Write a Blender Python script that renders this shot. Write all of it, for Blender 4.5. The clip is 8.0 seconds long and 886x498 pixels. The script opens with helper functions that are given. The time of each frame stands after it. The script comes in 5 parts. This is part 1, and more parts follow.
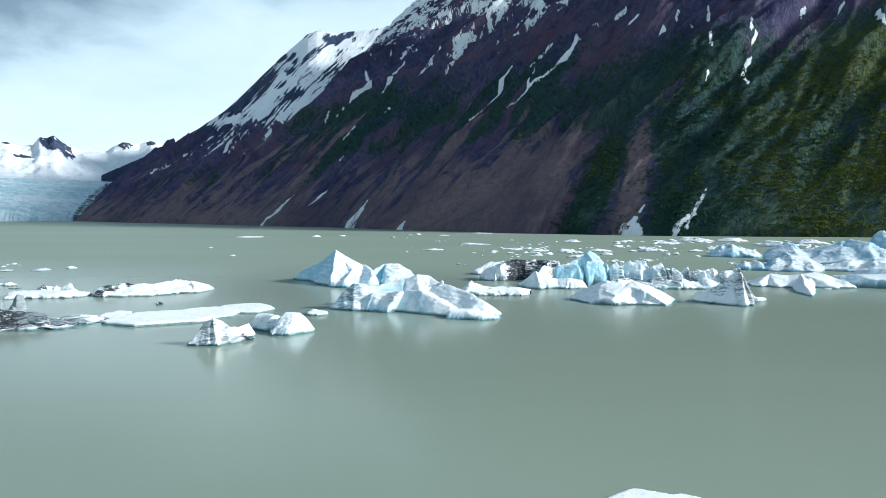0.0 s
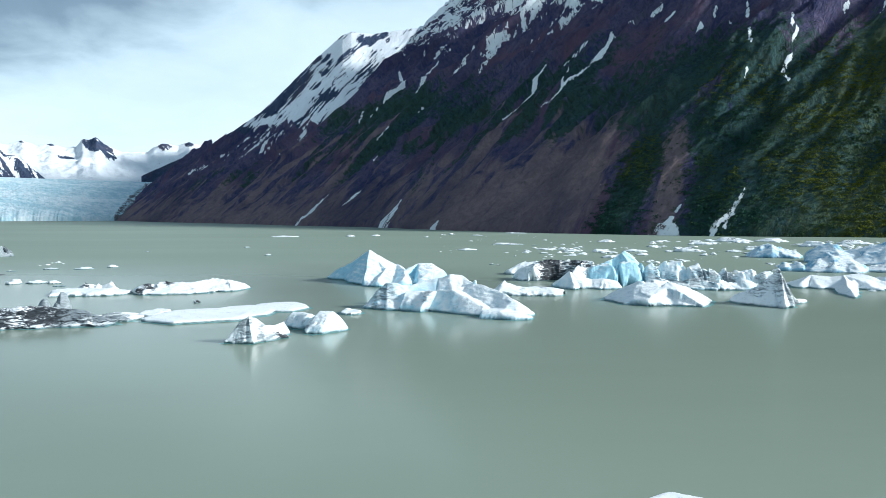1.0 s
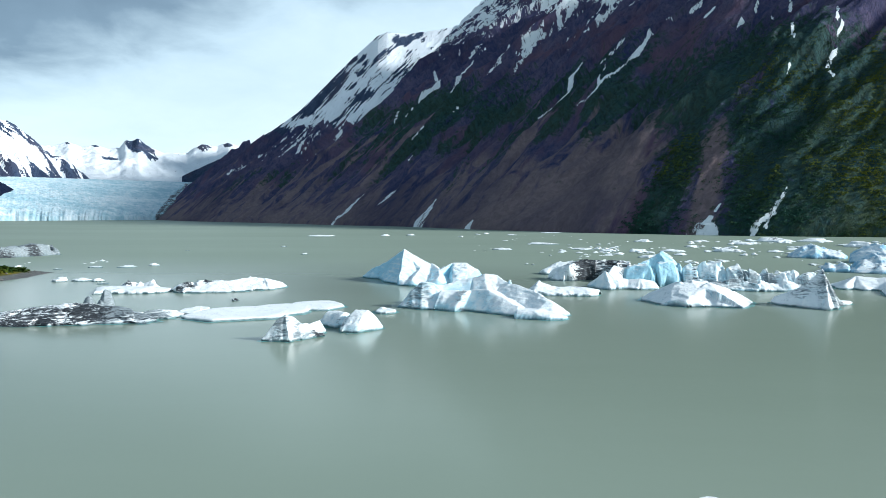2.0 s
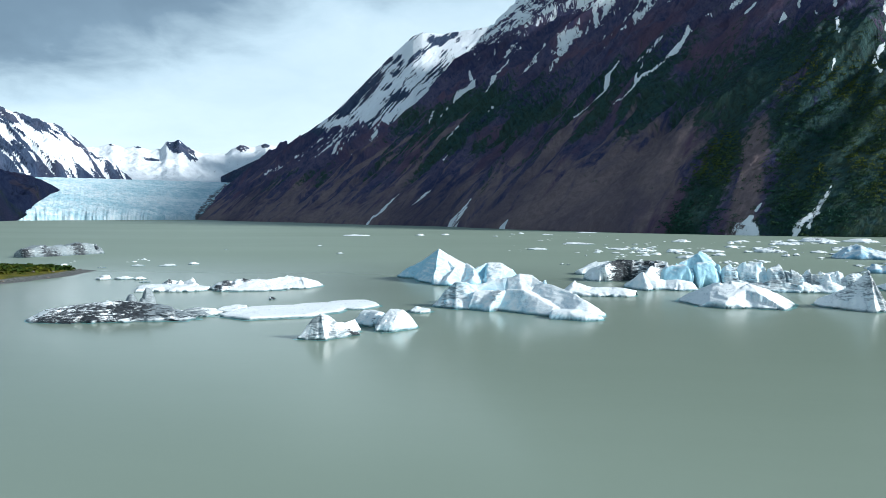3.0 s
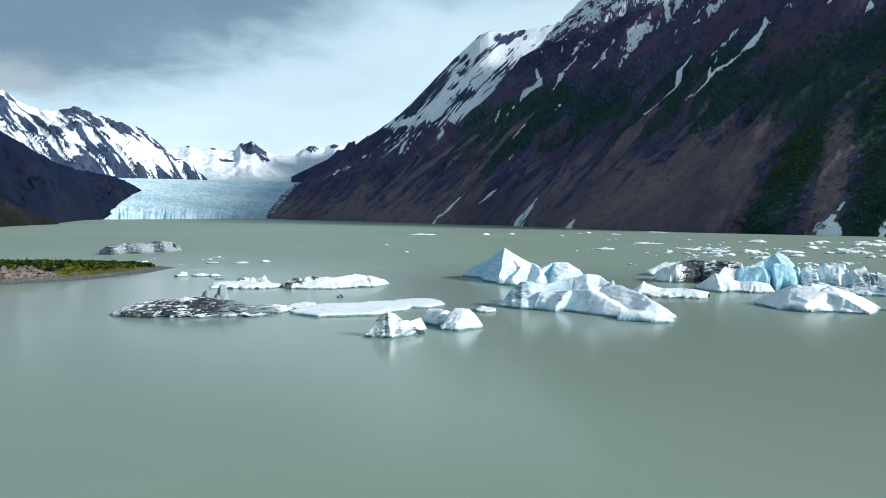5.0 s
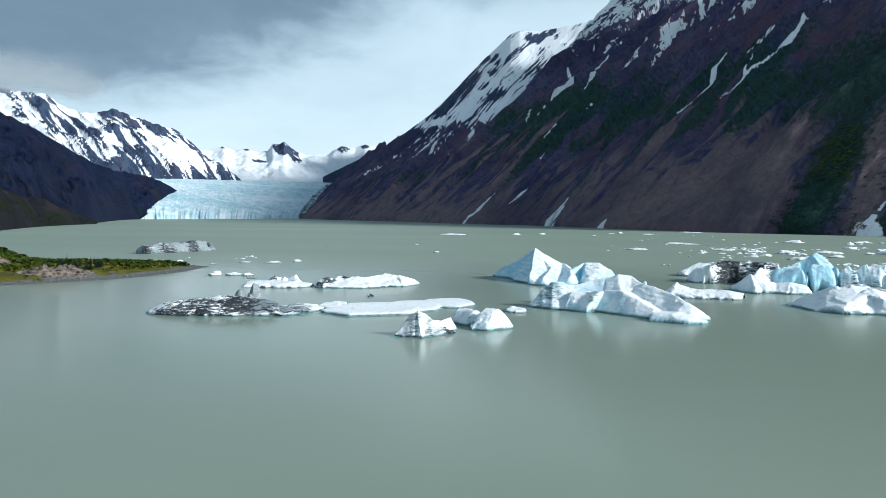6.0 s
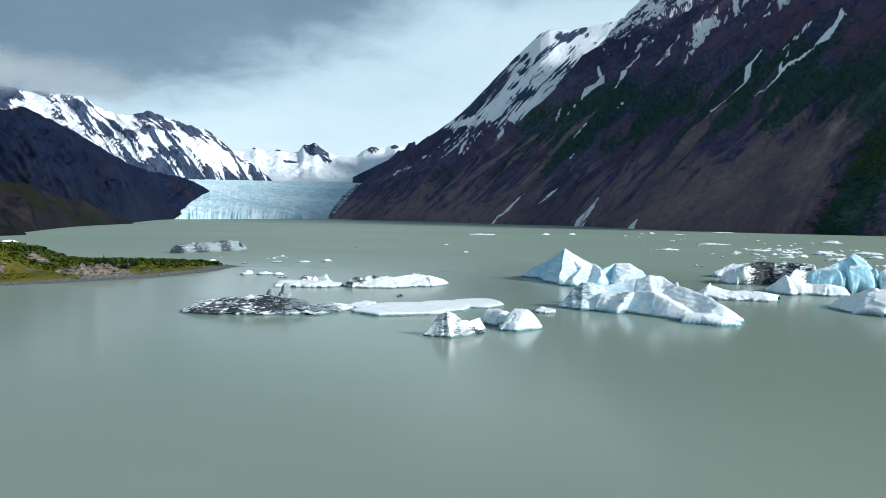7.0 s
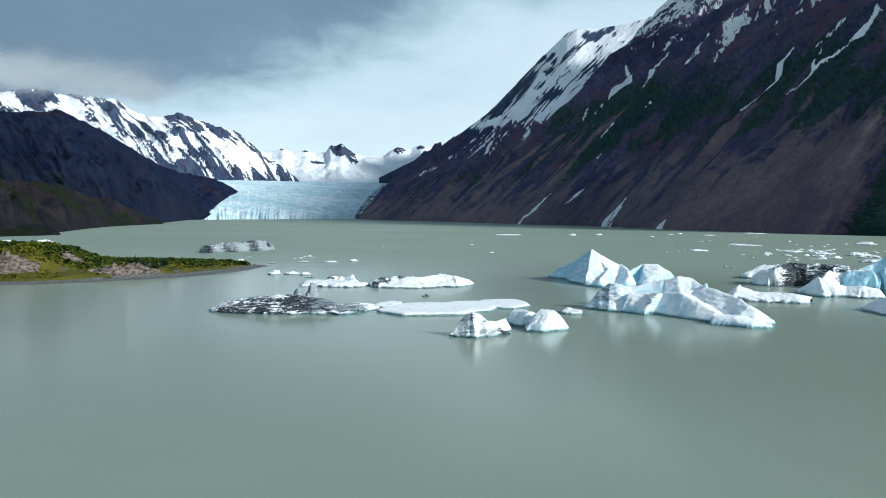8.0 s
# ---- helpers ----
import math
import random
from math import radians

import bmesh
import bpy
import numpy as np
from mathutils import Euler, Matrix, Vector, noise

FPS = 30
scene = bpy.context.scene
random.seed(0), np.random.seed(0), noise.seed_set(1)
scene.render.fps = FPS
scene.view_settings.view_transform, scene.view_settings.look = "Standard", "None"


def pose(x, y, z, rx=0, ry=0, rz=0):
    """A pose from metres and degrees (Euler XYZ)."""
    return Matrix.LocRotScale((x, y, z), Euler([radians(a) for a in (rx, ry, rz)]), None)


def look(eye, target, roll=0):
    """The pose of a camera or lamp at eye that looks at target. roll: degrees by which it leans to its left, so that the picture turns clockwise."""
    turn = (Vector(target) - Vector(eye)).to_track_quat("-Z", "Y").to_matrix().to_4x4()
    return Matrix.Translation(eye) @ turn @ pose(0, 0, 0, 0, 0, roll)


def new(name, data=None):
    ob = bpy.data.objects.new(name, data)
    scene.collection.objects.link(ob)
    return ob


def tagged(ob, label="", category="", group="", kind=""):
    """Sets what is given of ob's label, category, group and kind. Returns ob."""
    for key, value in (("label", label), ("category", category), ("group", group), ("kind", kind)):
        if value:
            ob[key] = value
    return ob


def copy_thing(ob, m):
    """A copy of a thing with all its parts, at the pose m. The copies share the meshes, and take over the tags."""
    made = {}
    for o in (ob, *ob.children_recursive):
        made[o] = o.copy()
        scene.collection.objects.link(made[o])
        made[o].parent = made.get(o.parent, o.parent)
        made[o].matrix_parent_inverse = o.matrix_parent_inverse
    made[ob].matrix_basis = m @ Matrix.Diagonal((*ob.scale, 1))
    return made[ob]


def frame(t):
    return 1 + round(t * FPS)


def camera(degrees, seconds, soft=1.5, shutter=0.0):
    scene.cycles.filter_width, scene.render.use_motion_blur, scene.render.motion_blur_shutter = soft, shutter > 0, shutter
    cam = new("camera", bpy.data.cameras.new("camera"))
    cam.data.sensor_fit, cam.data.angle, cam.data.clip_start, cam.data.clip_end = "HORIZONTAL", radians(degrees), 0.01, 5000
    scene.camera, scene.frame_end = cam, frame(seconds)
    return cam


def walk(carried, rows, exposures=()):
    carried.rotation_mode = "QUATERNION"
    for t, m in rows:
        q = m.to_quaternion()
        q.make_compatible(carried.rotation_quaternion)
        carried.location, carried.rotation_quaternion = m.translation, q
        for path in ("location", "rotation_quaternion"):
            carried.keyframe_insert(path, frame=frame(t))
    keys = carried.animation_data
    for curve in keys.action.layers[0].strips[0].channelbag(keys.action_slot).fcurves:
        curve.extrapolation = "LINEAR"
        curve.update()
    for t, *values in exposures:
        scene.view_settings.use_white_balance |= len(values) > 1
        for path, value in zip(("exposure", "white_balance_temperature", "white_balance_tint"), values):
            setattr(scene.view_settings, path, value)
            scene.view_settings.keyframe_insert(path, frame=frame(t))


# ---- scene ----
cam = camera(64.8, 8.0, soft=0.85)
PATH = [
    (0.0, pose(0, 0, 18, 87.275, 0.0, 0.0)),
    (0.5, pose(0, 0, 18, 87.273, 0.0, 1.353)),
    (1.0, pose(0, 0, 18, 87.257, 0.0, 2.712)),
    (1.5, pose(0, 0, 18, 87.237, 0.0, 4.119)),
    (2.0, pose(0, 0, 18, 87.214, 0.0, 5.556)),
    (3.5, pose(0, 0, 18, 87.175, 0.0, 9.798)),
    (4.0, pose(0, 0, 18, 87.149, 0.0, 11.183)),
    (4.5, pose(0, 0, 18, 87.136, 0.0, 12.507)),
    (6.0, pose(0, 0, 18, 87.122, 0.0, 16.261)),
    (6.5, pose(0, 0, 18, 87.131, 0.0, 17.480)),
    (7.0, pose(0, 0, 18, 87.128, 0.0, 18.650)),
    (7.5, pose(0, 0, 18, 87.142, 0.0, 19.803)),
    (8.0, pose(0, 0, 18, 87.157, 0.0, 20.771)),
]
walk(cam, PATH, exposures=[(0.0, 0.30, 5980, 6), (4.0, 0.15, 5980, 6), (8.0, 0.04, 5980, 6)])

# ---- daylight: overcast sky with one soft sun ----
SUN_BEARING, SUN_HEIGHT = -94.0, 24.3


def build_world():
    world = bpy.data.worlds.new("overcast")
    scene.world = world
    world.use_nodes = True
    nt = world.node_tree
    nt.nodes.clear()
    n = nt.nodes.new
    link = nt.links.new
    sky = n("ShaderNodeTexSky")
    sky.sky_type = 'NISHITA'
    sky.sun_disc = False
    sky.sun_elevation = radians(SUN_HEIGHT)
    sky.sun_rotation = radians(-SUN_BEARING)
    coord = n("ShaderNodeTexCoord")
    sep = n("ShaderNodeSeparateXYZ")
    link(coord.outputs["Generated"], sep.inputs[0])
    up = n("ShaderNodeMath"); up.operation = 'MAXIMUM'; up.inputs[1].default_value = 0.0
    link(sep.outputs[2], up.inputs[0])
    lift = n("ShaderNodeMath"); lift.operation = 'ADD'; lift.inputs[1].default_value = 0.26
    link(up.outputs[0], lift.inputs[0])
    flat = []
    for axis in (0, 1):
        d = n("ShaderNodeMath"); d.operation = 'DIVIDE'
        link(sep.outputs[axis], d.inputs[0]); link(lift.outputs[0], d.inputs[1])
        flat.append(d)
    deck = n("ShaderNodeCombineXYZ")
    link(flat[0].outputs[0], deck.inputs[0]); link(flat[1].outputs[0], deck.inputs[1])

    def puffs(scale, detail, rough, distort):
        t = n("ShaderNodeTexNoise")
        t.inputs["Scale"].default_value, t.inputs["Detail"].default_value = scale, detail
        t.inputs["Roughness"].default_value, t.inputs["Distortion"].default_value = rough, distort
        link(deck.outputs[0], t.inputs["Vector"])
        return t.outputs[0]

    def calc(op, a, b, c=0.0):
        m = n("ShaderNodeMath"); m.operation = op
        for socket, value in zip(m.inputs, (a, b, c)):
            if isinstance(value, float):
                socket.default_value = value
            else:
                link(value, socket)
        return m.outputs[0]

    def span(x, a, b, lo, hi):
        m = n("ShaderNodeMapRange"); m.interpolation_type = 'SMOOTHSTEP'
        link(x, m.inputs[0])
        for k, value in enumerate((a, b, lo, hi)):
            m.inputs[k + 1].default_value = value
        return m.outputs[0]

    big, fine = puffs(1.15, 5, 0.5, 0.25), puffs(3.4, 6, 0.58, 0.3)
    # a heavy deck whose ragged base hangs lower to the west, where the weather comes from
    base = span(sep.outputs[0], -0.78, -0.15, 0.12, 0.31)
    ragged = calc('MULTIPLY_ADD', calc('SUBTRACT', big, 0.5), 0.13, calc('MULTIPLY', calc('SUBTRACT', fine, 0.5), 0.06))
    above = calc('ADD', calc('SUBTRACT', up.outputs[0], base), ragged)
    heavy = span(above, -0.055, 0.075, 0.0, 1.0)
    # thin high cloud under it, with a bright strip above the far ice
    veil = calc('ADD', calc('MULTIPLY_ADD', calc('SUBTRACT', fine, 0.5), 0.26, span(up.outputs[0], 0.02, 0.20, -0.06, 0.15)), calc('MULTIPLY', calc('SUBTRACT', big, 0.5), 0.35))
    tops = calc('MULTIPLY_ADD', calc('SUBTRACT', big, 0.5), 0.5, calc('MULTIPLY_ADD', fine, 0.25, 0.68))
    both = n("ShaderNodeMix"); both.data_type = 'FLOAT'
    link(heavy, both.inputs[0]); link(veil, both.inputs[2]); link(tops, both.inputs[3])
    ramp = n("ShaderNodeValToRGB")
    ramp.color_ramp.elements[0].position = 0.0
    ramp.color_ramp.elements[0].color = (0.80, 0.93, 0.99, 1)
    ramp.color_ramp.elements[1].position = 1.0
    ramp.color_ramp.elements[1].color = (0.13, 0.19, 0.25, 1)
    thin = ramp.color_ramp.elements.new(0.30); thin.color = (0.60, 0.74, 0.82, 1)
    deep = ramp.color_ramp.elements.new(0.66); deep.color = (0.23, 0.32, 0.40, 1)
    link(both.outputs[0], ramp.inputs[0])
    cloud = n("ShaderNodeBackground"); cloud.inputs[1].default_value = 1.0
    link(ramp.outputs[0], cloud.inputs[0])
    clear = n("ShaderNodeBackground"); clear.inputs[1].default_value = 0.10
    link(sky.outputs[0], clear.inputs[0])
    mix = n("ShaderNodeMixShader"); mix.inputs[0].default_value = 0.88
    link(clear.outputs[0], mix.inputs[1]); link(cloud.outputs[0], mix.inputs[2])
    out = n("ShaderNodeOutputWorld")
    link(mix.outputs[0], out.inputs[0])


build_world()
sun = new("sun", bpy.data.lights.new("sun", 'SUN'))
sun.data.energy = 5.0
sun.data.angle = radians(8)
sun.data.color = (1.0, 0.98, 0.95)
_a, _e = radians(SUN_BEARING), radians(SUN_HEIGHT)
sun.matrix_world = look((-math.sin(_a) * math.cos(_e) * 900, math.cos(_a) * math.cos(_e) * 900, math.sin(_e) * 900), (0, 0, 0))


# ---- numbers: smooth lattice noise on arrays ----
def lattice(x, y, seed):
    xi, yi = np.floor(x).astype(np.int64), np.floor(y).astype(np.int64)
    fx, fy = x - xi, y - yi

    def grad(ix, iy, dx, dy):
        h = (ix * 374761393 + iy * 668265263 + seed * 974634777) & 0x7FFFFFFF
        h = ((h ^ (h >> 13)) * 1274126177) & 0x7FFFFFFF
        a = ((h ^ (h >> 16)) & 1023) * (2 * math.pi / 1024)
        return np.cos(a) * dx + np.sin(a) * dy

    u, v = fx * fx * fx * (fx * (fx * 6 - 15) + 10), fy * fy * fy * (fy * (fy * 6 - 15) + 10)
    a = grad(xi, yi, fx, fy) * (1 - u) + grad(xi + 1, yi, fx - 1, fy) * u
    b = grad(xi, yi + 1, fx, fy - 1) * (1 - u) + grad(xi + 1, yi + 1, fx - 1, fy - 1) * u
    return (a * (1 - v) + b * v) * 1.5


def fbm(x, y, octaves=4, seed=0, rough=0.5, ridged=False):
    total, amp, norm = np.zeros(np.broadcast(x, y).shape), 1.0, 0.0
    for o in range(octaves):
        n = lattice(x * 2 ** o + 13.7 * o, y * 2 ** o - 7.3 * o, seed + o)
        total += amp * ((1 - 2 * np.abs(n)) if ridged else n)
        norm += amp
        amp *= rough
    return total / norm


def scallop(x, y, seed):
    """Bowls that meet in sharp cusps, as melting leaves on ice: squared distance to the nearest of scattered points."""
    xi, yi = np.floor(x).astype(np.int64), np.floor(y).astype(np.int64)
    best = np.full(x.shape, 9.0)
    for i in (-1, 0, 1):
        for j in (-1, 0, 1):
            h = ((xi + i) * 374761393 + (yi + j) * 668265263 + seed * 974634777) & 0x7FFFFFFF
            h = ((h ^ (h >> 13)) * 1274126177) & 0x7FFFFFFF
            dx = xi + i + (h & 255) / 255.0 - x
            dy = yi + j + ((h >> 8) & 255) / 255.0 - y
            best = np.minimum(best, dx * dx + dy * dy)
    return best


def smooth(a, b, x):
    t = np.clip((x - a) / (b - a), 0, 1)
    return t * t * (3 - 2 * t)


def bearing(az, d):
    """The place at d metres from the launch point, az degrees to the left of due north."""
    a = np.radians(az)
    return -d * np.sin(a), d * np.cos(a)


# ---- meshes ----
def grid_mesh(name, X, Y, Z, keep=None, floats=None, flow=None):
    """A sheet of quads over arrays of rows and columns, with named values at its points."""
    rows, cols = X.shape
    idx = np.arange(rows * cols).reshape(rows, cols)
    quads = np.stack([idx[:-1, :-1], idx[:-1, 1:], idx[1:, 1:], idx[1:, :-1]], -1).reshape(-1, 4)
    if keep is not None:
        quads = quads[keep.ravel()[quads].any(axis=1)]
    used = np.unique(quads)
    back = np.zeros(rows * cols, np.int64)
    back[used] = np.arange(len(used))
    quads = back[quads]
    co = np.stack([X, Y, Z], -1).reshape(-1, 3)[used]
    me = bpy.data.meshes.new(name)
    me.vertices.add(len(co))
    me.vertices.foreach_set("co", co.astype(np.float32).ravel())
    me.loops.add(len(quads) * 4)
    me.loops.foreach_set("vertex_index", quads.astype(np.int32).ravel())
    me.polygons.add(len(quads))
    me.polygons.foreach_set("loop_start", np.arange(0, len(quads) * 4, 4, dtype=np.int32))
    me.update(calc_edges=True)
    me.validate()
    for key, arr in (floats or {}).items():
        at = me.attributes.new(key, 'FLOAT', 'POINT')
        at.data.foreach_set("value", np.asarray(arr, np.float32).ravel()[used])
    if flow is not None:
        at = me.attributes.new("flow", 'FLOAT_VECTOR', 'POINT')
        f3 = np.stack([flow[0], flow[1], np.zeros_like(flow[0])], -1).reshape(-1, 3)[used]
        at.data.foreach_set("vector", f3.astype(np.float32).ravel())
    me.shade_smooth()
    return me


def part(name, bm, material, parent, label=""):
    me = bpy.data.meshes.new(name)
    bm.to_mesh(me)
    bm.free()
    ob = new(name, me)
    me.materials.append(material)
    ob.parent = parent
    return tagged(ob, label)


# ---- materials ----
class Nodes:
    def __init__(self, name):
        self.mat = bpy.data.materials.new(name)
        self.mat.use_nodes = True
        self.nt = self.mat.node_tree
        self.nt.nodes.clear()
        self.out = self.nt.nodes.new("ShaderNodeOutputMaterial")
        self.bsdf = self.nt.nodes.new("ShaderNodeBsdfPrincipled")
        self.nt.links.new(self.bsdf.outputs[0], self.out.inputs[0])

    def put(self, socket, value):
        if hasattr(value, "is_output"):
            self.nt.links.new(value, socket)
        else:
            socket.default_value = value

    def math(self, op, a, b=0.0, c=0.0, clamp=False):
        m = self.nt.nodes.new("ShaderNodeMath")
        m.operation, m.use_clamp = op, clamp
        for s, v in zip(m.inputs, (a, b, c)):
            self.put(s, v)
        return m.outputs[0]

    def attr(self, name, vector=False):
        a = self.nt.nodes.new("ShaderNodeAttribute")
        a.attribute_name = name
        return a.outputs["Vector" if vector else "Fac"]

    def coord(self, kind="Object", scale=(1, 1, 1), source=None, turn=0.0):
        if source is None:
            source = self.nt.nodes.new("ShaderNodeTexCoord").outputs[kind]
        m = self.nt.nodes.new("ShaderNodeMapping")
        m.inputs["Scale"].default_value = scale
        m.inputs["Rotation"].default_value = (0, 0, radians(turn))
        self.nt.links.new(source, m.inputs[0])
        return m.outputs[0]

    def noise(self, vec, scale, detail=4, rough=0.55, distort=0.0):
        t = self.nt.nodes.new("ShaderNodeTexNoise")
        t.inputs["Scale"].default_value, t.inputs["Detail"].default_value = scale, detail
        t.inputs["Roughness"].default_value, t.inputs["Distortion"].default_value = rough, distort
        self.nt.links.new(vec, t.inputs["Vector"])
        return t.outputs[0]

    def cells(self, vec, scale, feature='F1'):
        t = self.nt.nodes.new("ShaderNodeTexVoronoi")
        t.feature = feature
        t.inputs["Scale"].default_value = scale
        self.nt.links.new(vec, t.inputs["Vector"])
        return t.outputs["Distance"]

    def step(self, x, a, b):
        m = self.nt.nodes.new("ShaderNodeMapRange")
        m.interpolation_type = 'SMOOTHSTEP'
        self.put(m.inputs[0], x)
        m.inputs[1].default_value, m.inputs[2].default_value = a, b
        return m.outputs[0]

    def mix(self, f, a, b):
        m = self.nt.nodes.new("ShaderNodeMix")
        m.data_type = 'RGBA'
        self.put(m.inputs[0], f)
        for s, v in ((m.inputs[6], a), (m.inputs[7], b)):
            self.put(s, (*v, 1) if isinstance(v, tuple) else v)
        return m.outputs[2]

    def bump(self, height, strength, distance):
        b = self.nt.nodes.new("ShaderNodeBump")
        b.inputs["Strength"].default_value, b.inputs["Distance"].default_value = strength, distance
        self.nt.links.new(height, b.inputs["Height"])
        return b.outputs[0]

    def done(self, colour, roughness, normal=None, **more):
        self.put(self.bsdf.inputs["Base Color"], (*colour, 1) if isinstance(colour, tuple) else colour)
        self.put(self.bsdf.inputs["Roughness"], roughness)
        if normal is not None:
            self.nt.links.new(normal, self.bsdf.inputs["Normal"])
        for key, value in more.items():
            self.put(self.bsdf.inputs[key.replace("_", " ")], value)
        return self.mat


def water_material():
    n = Nodes("silty_water")
    v = n.coord("Object")
    streak = n.noise(n.coord("Object", (0.35, 1.0, 1.0)), 0.012, 5, 0.55, 0.6)
    patch = n.noise(v, 0.0035, 3)
    col = n.mix(n.step(n.math('MULTIPLY_ADD', streak, 0.5, n.math('MULTIPLY', patch, 0.5)), 0.35, 0.68), (0.242, 0.295, 0.230), (0.272, 0.328, 0.260))
    place = n.nt.nodes.new("ShaderNodeSeparateXYZ")
    n.nt.links.new(v, place.inputs[0])
    # sheltered water before the ice field, wind-ruffled water beyond it
    ruffled = n.step(n.math('MULTIPLY_ADD', n.math('SUBTRACT', patch, 0.5), 160.0, place.outputs[1]), 130.0, 330.0)
    wave = n.noise(n.coord("Object", (1.0, 1.7, 1.0), turn=20), 0.6, 3, 0.5, 0.5)
    swell = n.noise(n.coord("Object", (1.0, 2.2, 1.0), turn=12), 0.10, 3)
    h = n.math('MULTIPLY_ADD', wave, n.math('MULTIPLY_ADD', ruffled, -0.28, 0.30), n.math('MULTIPLY', swell, 0.9))
    gust = n.step(n.noise(n.coord("Object", (0.3, 1.0, 1.0)), 0.006, 3), 0.38, 0.62)
    return n.done(col, n.math('MULTIPLY_ADD', ruffled, 0.33, n.math('MULTIPLY_ADD', gust, 0.05, 0.17)), n.bump(h, 0.08, 0.25), IOR=1.33, Specular_IOR_Level=0.24)


def ice_material(name, deep, dirty=(0.036, 0.041, 0.047)):
    """Weathered glacier ice: bubbly white crust, blue for fresh ice and for faces in shade, dark grit along old layers.
    """
    n = Nodes(name)
    v = n.coord("Object")
    crust = n.noise(v, 0.55, 6, 0.6, 0.3)
    grain = n.noise(v, 3.2, 5, 0.65)
    lean = n.nt.nodes.new("ShaderNodeMapping")
    lean.inputs["Rotation"].default_value = (radians(18), radians(32), 0)
    lean.inputs["Scale"].default_value = (0.55, 0.7, 2.4)
    n.nt.links.new(v, lean.inputs[0])
    tilt_layers = lean.outputs[0]
    blue = n.attr("blue")
    f = n.step(n.math('MULTIPLY_ADD', n.math('SUBTRACT', crust, 0.5), 0.9, blue), 0.30, 0.95)
    col = n.mix(f, (0.945, 0.965, 0.955), deep)
    # dark teal foot: wet ice, plus painted shade of the undercut
    wet_shade = n.attr("wet_shade")
    col = n.mix(n.math('MULTIPLY', wet_shade, 0.9), col, (0.025, 0.11, 0.125))
    layers = n.noise(tilt_layers, 0.8, 7, 0.72, 0.9)
    specks = n.noise(tilt_layers, 2.6, 6, 0.75)
    has = n.math('MULTIPLY', n.attr("dirt"), 3.0, clamp=True)
    grit = n.math('MULTIPLY_ADD', has, n.math('MULTIPLY', n.math('SUBTRACT', n.math('MULTIPLY_ADD', layers, 0.65, n.math('MULTIPLY', specks, 0.45)), 0.56), 4.6), n.attr("dirt"))
    vein = n.math('MULTIPLY', n.step(n.math('ABSOLUTE', n.math('SUBTRACT', layers, 0.55)), 0.022, 0.004), n.step(crust, 0.45, 0.6))
    col = n.mix(n.math('MULTIPLY', vein, 0.55), col, (0.26, 0.31, 0.34))
    bedding = n.math('MULTIPLY', n.step(layers, 0.58, 0.72), 0.18)
    col = n.mix(bedding, col, (0.46, 0.54, 0.57))
    dull = n.math('MULTIPLY_ADD', n.math('SUBTRACT', layers, 0.5), n.math('MULTIPLY', n.math('MULTIPLY', n.attr("grey"), 3.0, clamp=True), 2.6), n.attr("grey"))
    col = n.mix(n.math('MULTIPLY', n.step(dull, 0.22, 0.75), 0.88), col, n.mix(n.step(specks, 0.38, 0.62), (0.065, 0.092, 0.105), (0.23, 0.28, 0.30)))
    col = n.mix(n.step(grit, 0.40, 0.66), col, n.mix(n.step(specks, 0.45, 0.68), tuple(c * 0.6 for c in dirty), tuple(c * 2.8 for c in dirty)))
    crack = n.nt.nodes.new("ShaderNodeTexVoronoi")
    crack.feature = 'DISTANCE_TO_EDGE'
    crack.inputs["Scale"].default_value = 0.33
    n.nt.links.new(n.coord("Object", (1.0, 0.6, 1.4), turn=35), crack.inputs["Vector"])
    split = n.step(n.math('MULTIPLY_ADD', n.math('SUBTRACT', crust, 0.5), 0.10, crack.outputs["Distance"]), 0.020, 0.0)
    col = n.mix(n.math('MULTIPLY', n.math('MULTIPLY', split, 0.5), n.step(crust, 0.52, 0.66)), col, (0.22, 0.36, 0.42))
    melt = n.noise(n.coord("Object", (1.6, 1.6, 0.22)), 0.9, 5, 0.65, 0.4)
    col = n.mix(n.math('MULTIPLY', n.step(melt, 0.60, 0.76), 0.16), col, (0.50, 0.60, 0.64))
    hgt = n.math('MULTIPLY_ADD', melt, 0.5, n.math('MULTIPLY_ADD', layers, 0.9, n.math('MULTIPLY_ADD', split, -0.15, crust)))
    n.bsdf.inputs["Subsurface Weight"].default_value = 0.0
    return n.done(col, n.math('MULTIPLY_ADD', n.step(grit, 0.4, 0.7), 0.35, 0.42), n.bump(hgt, 0.32, 0.4), IOR=1.31)


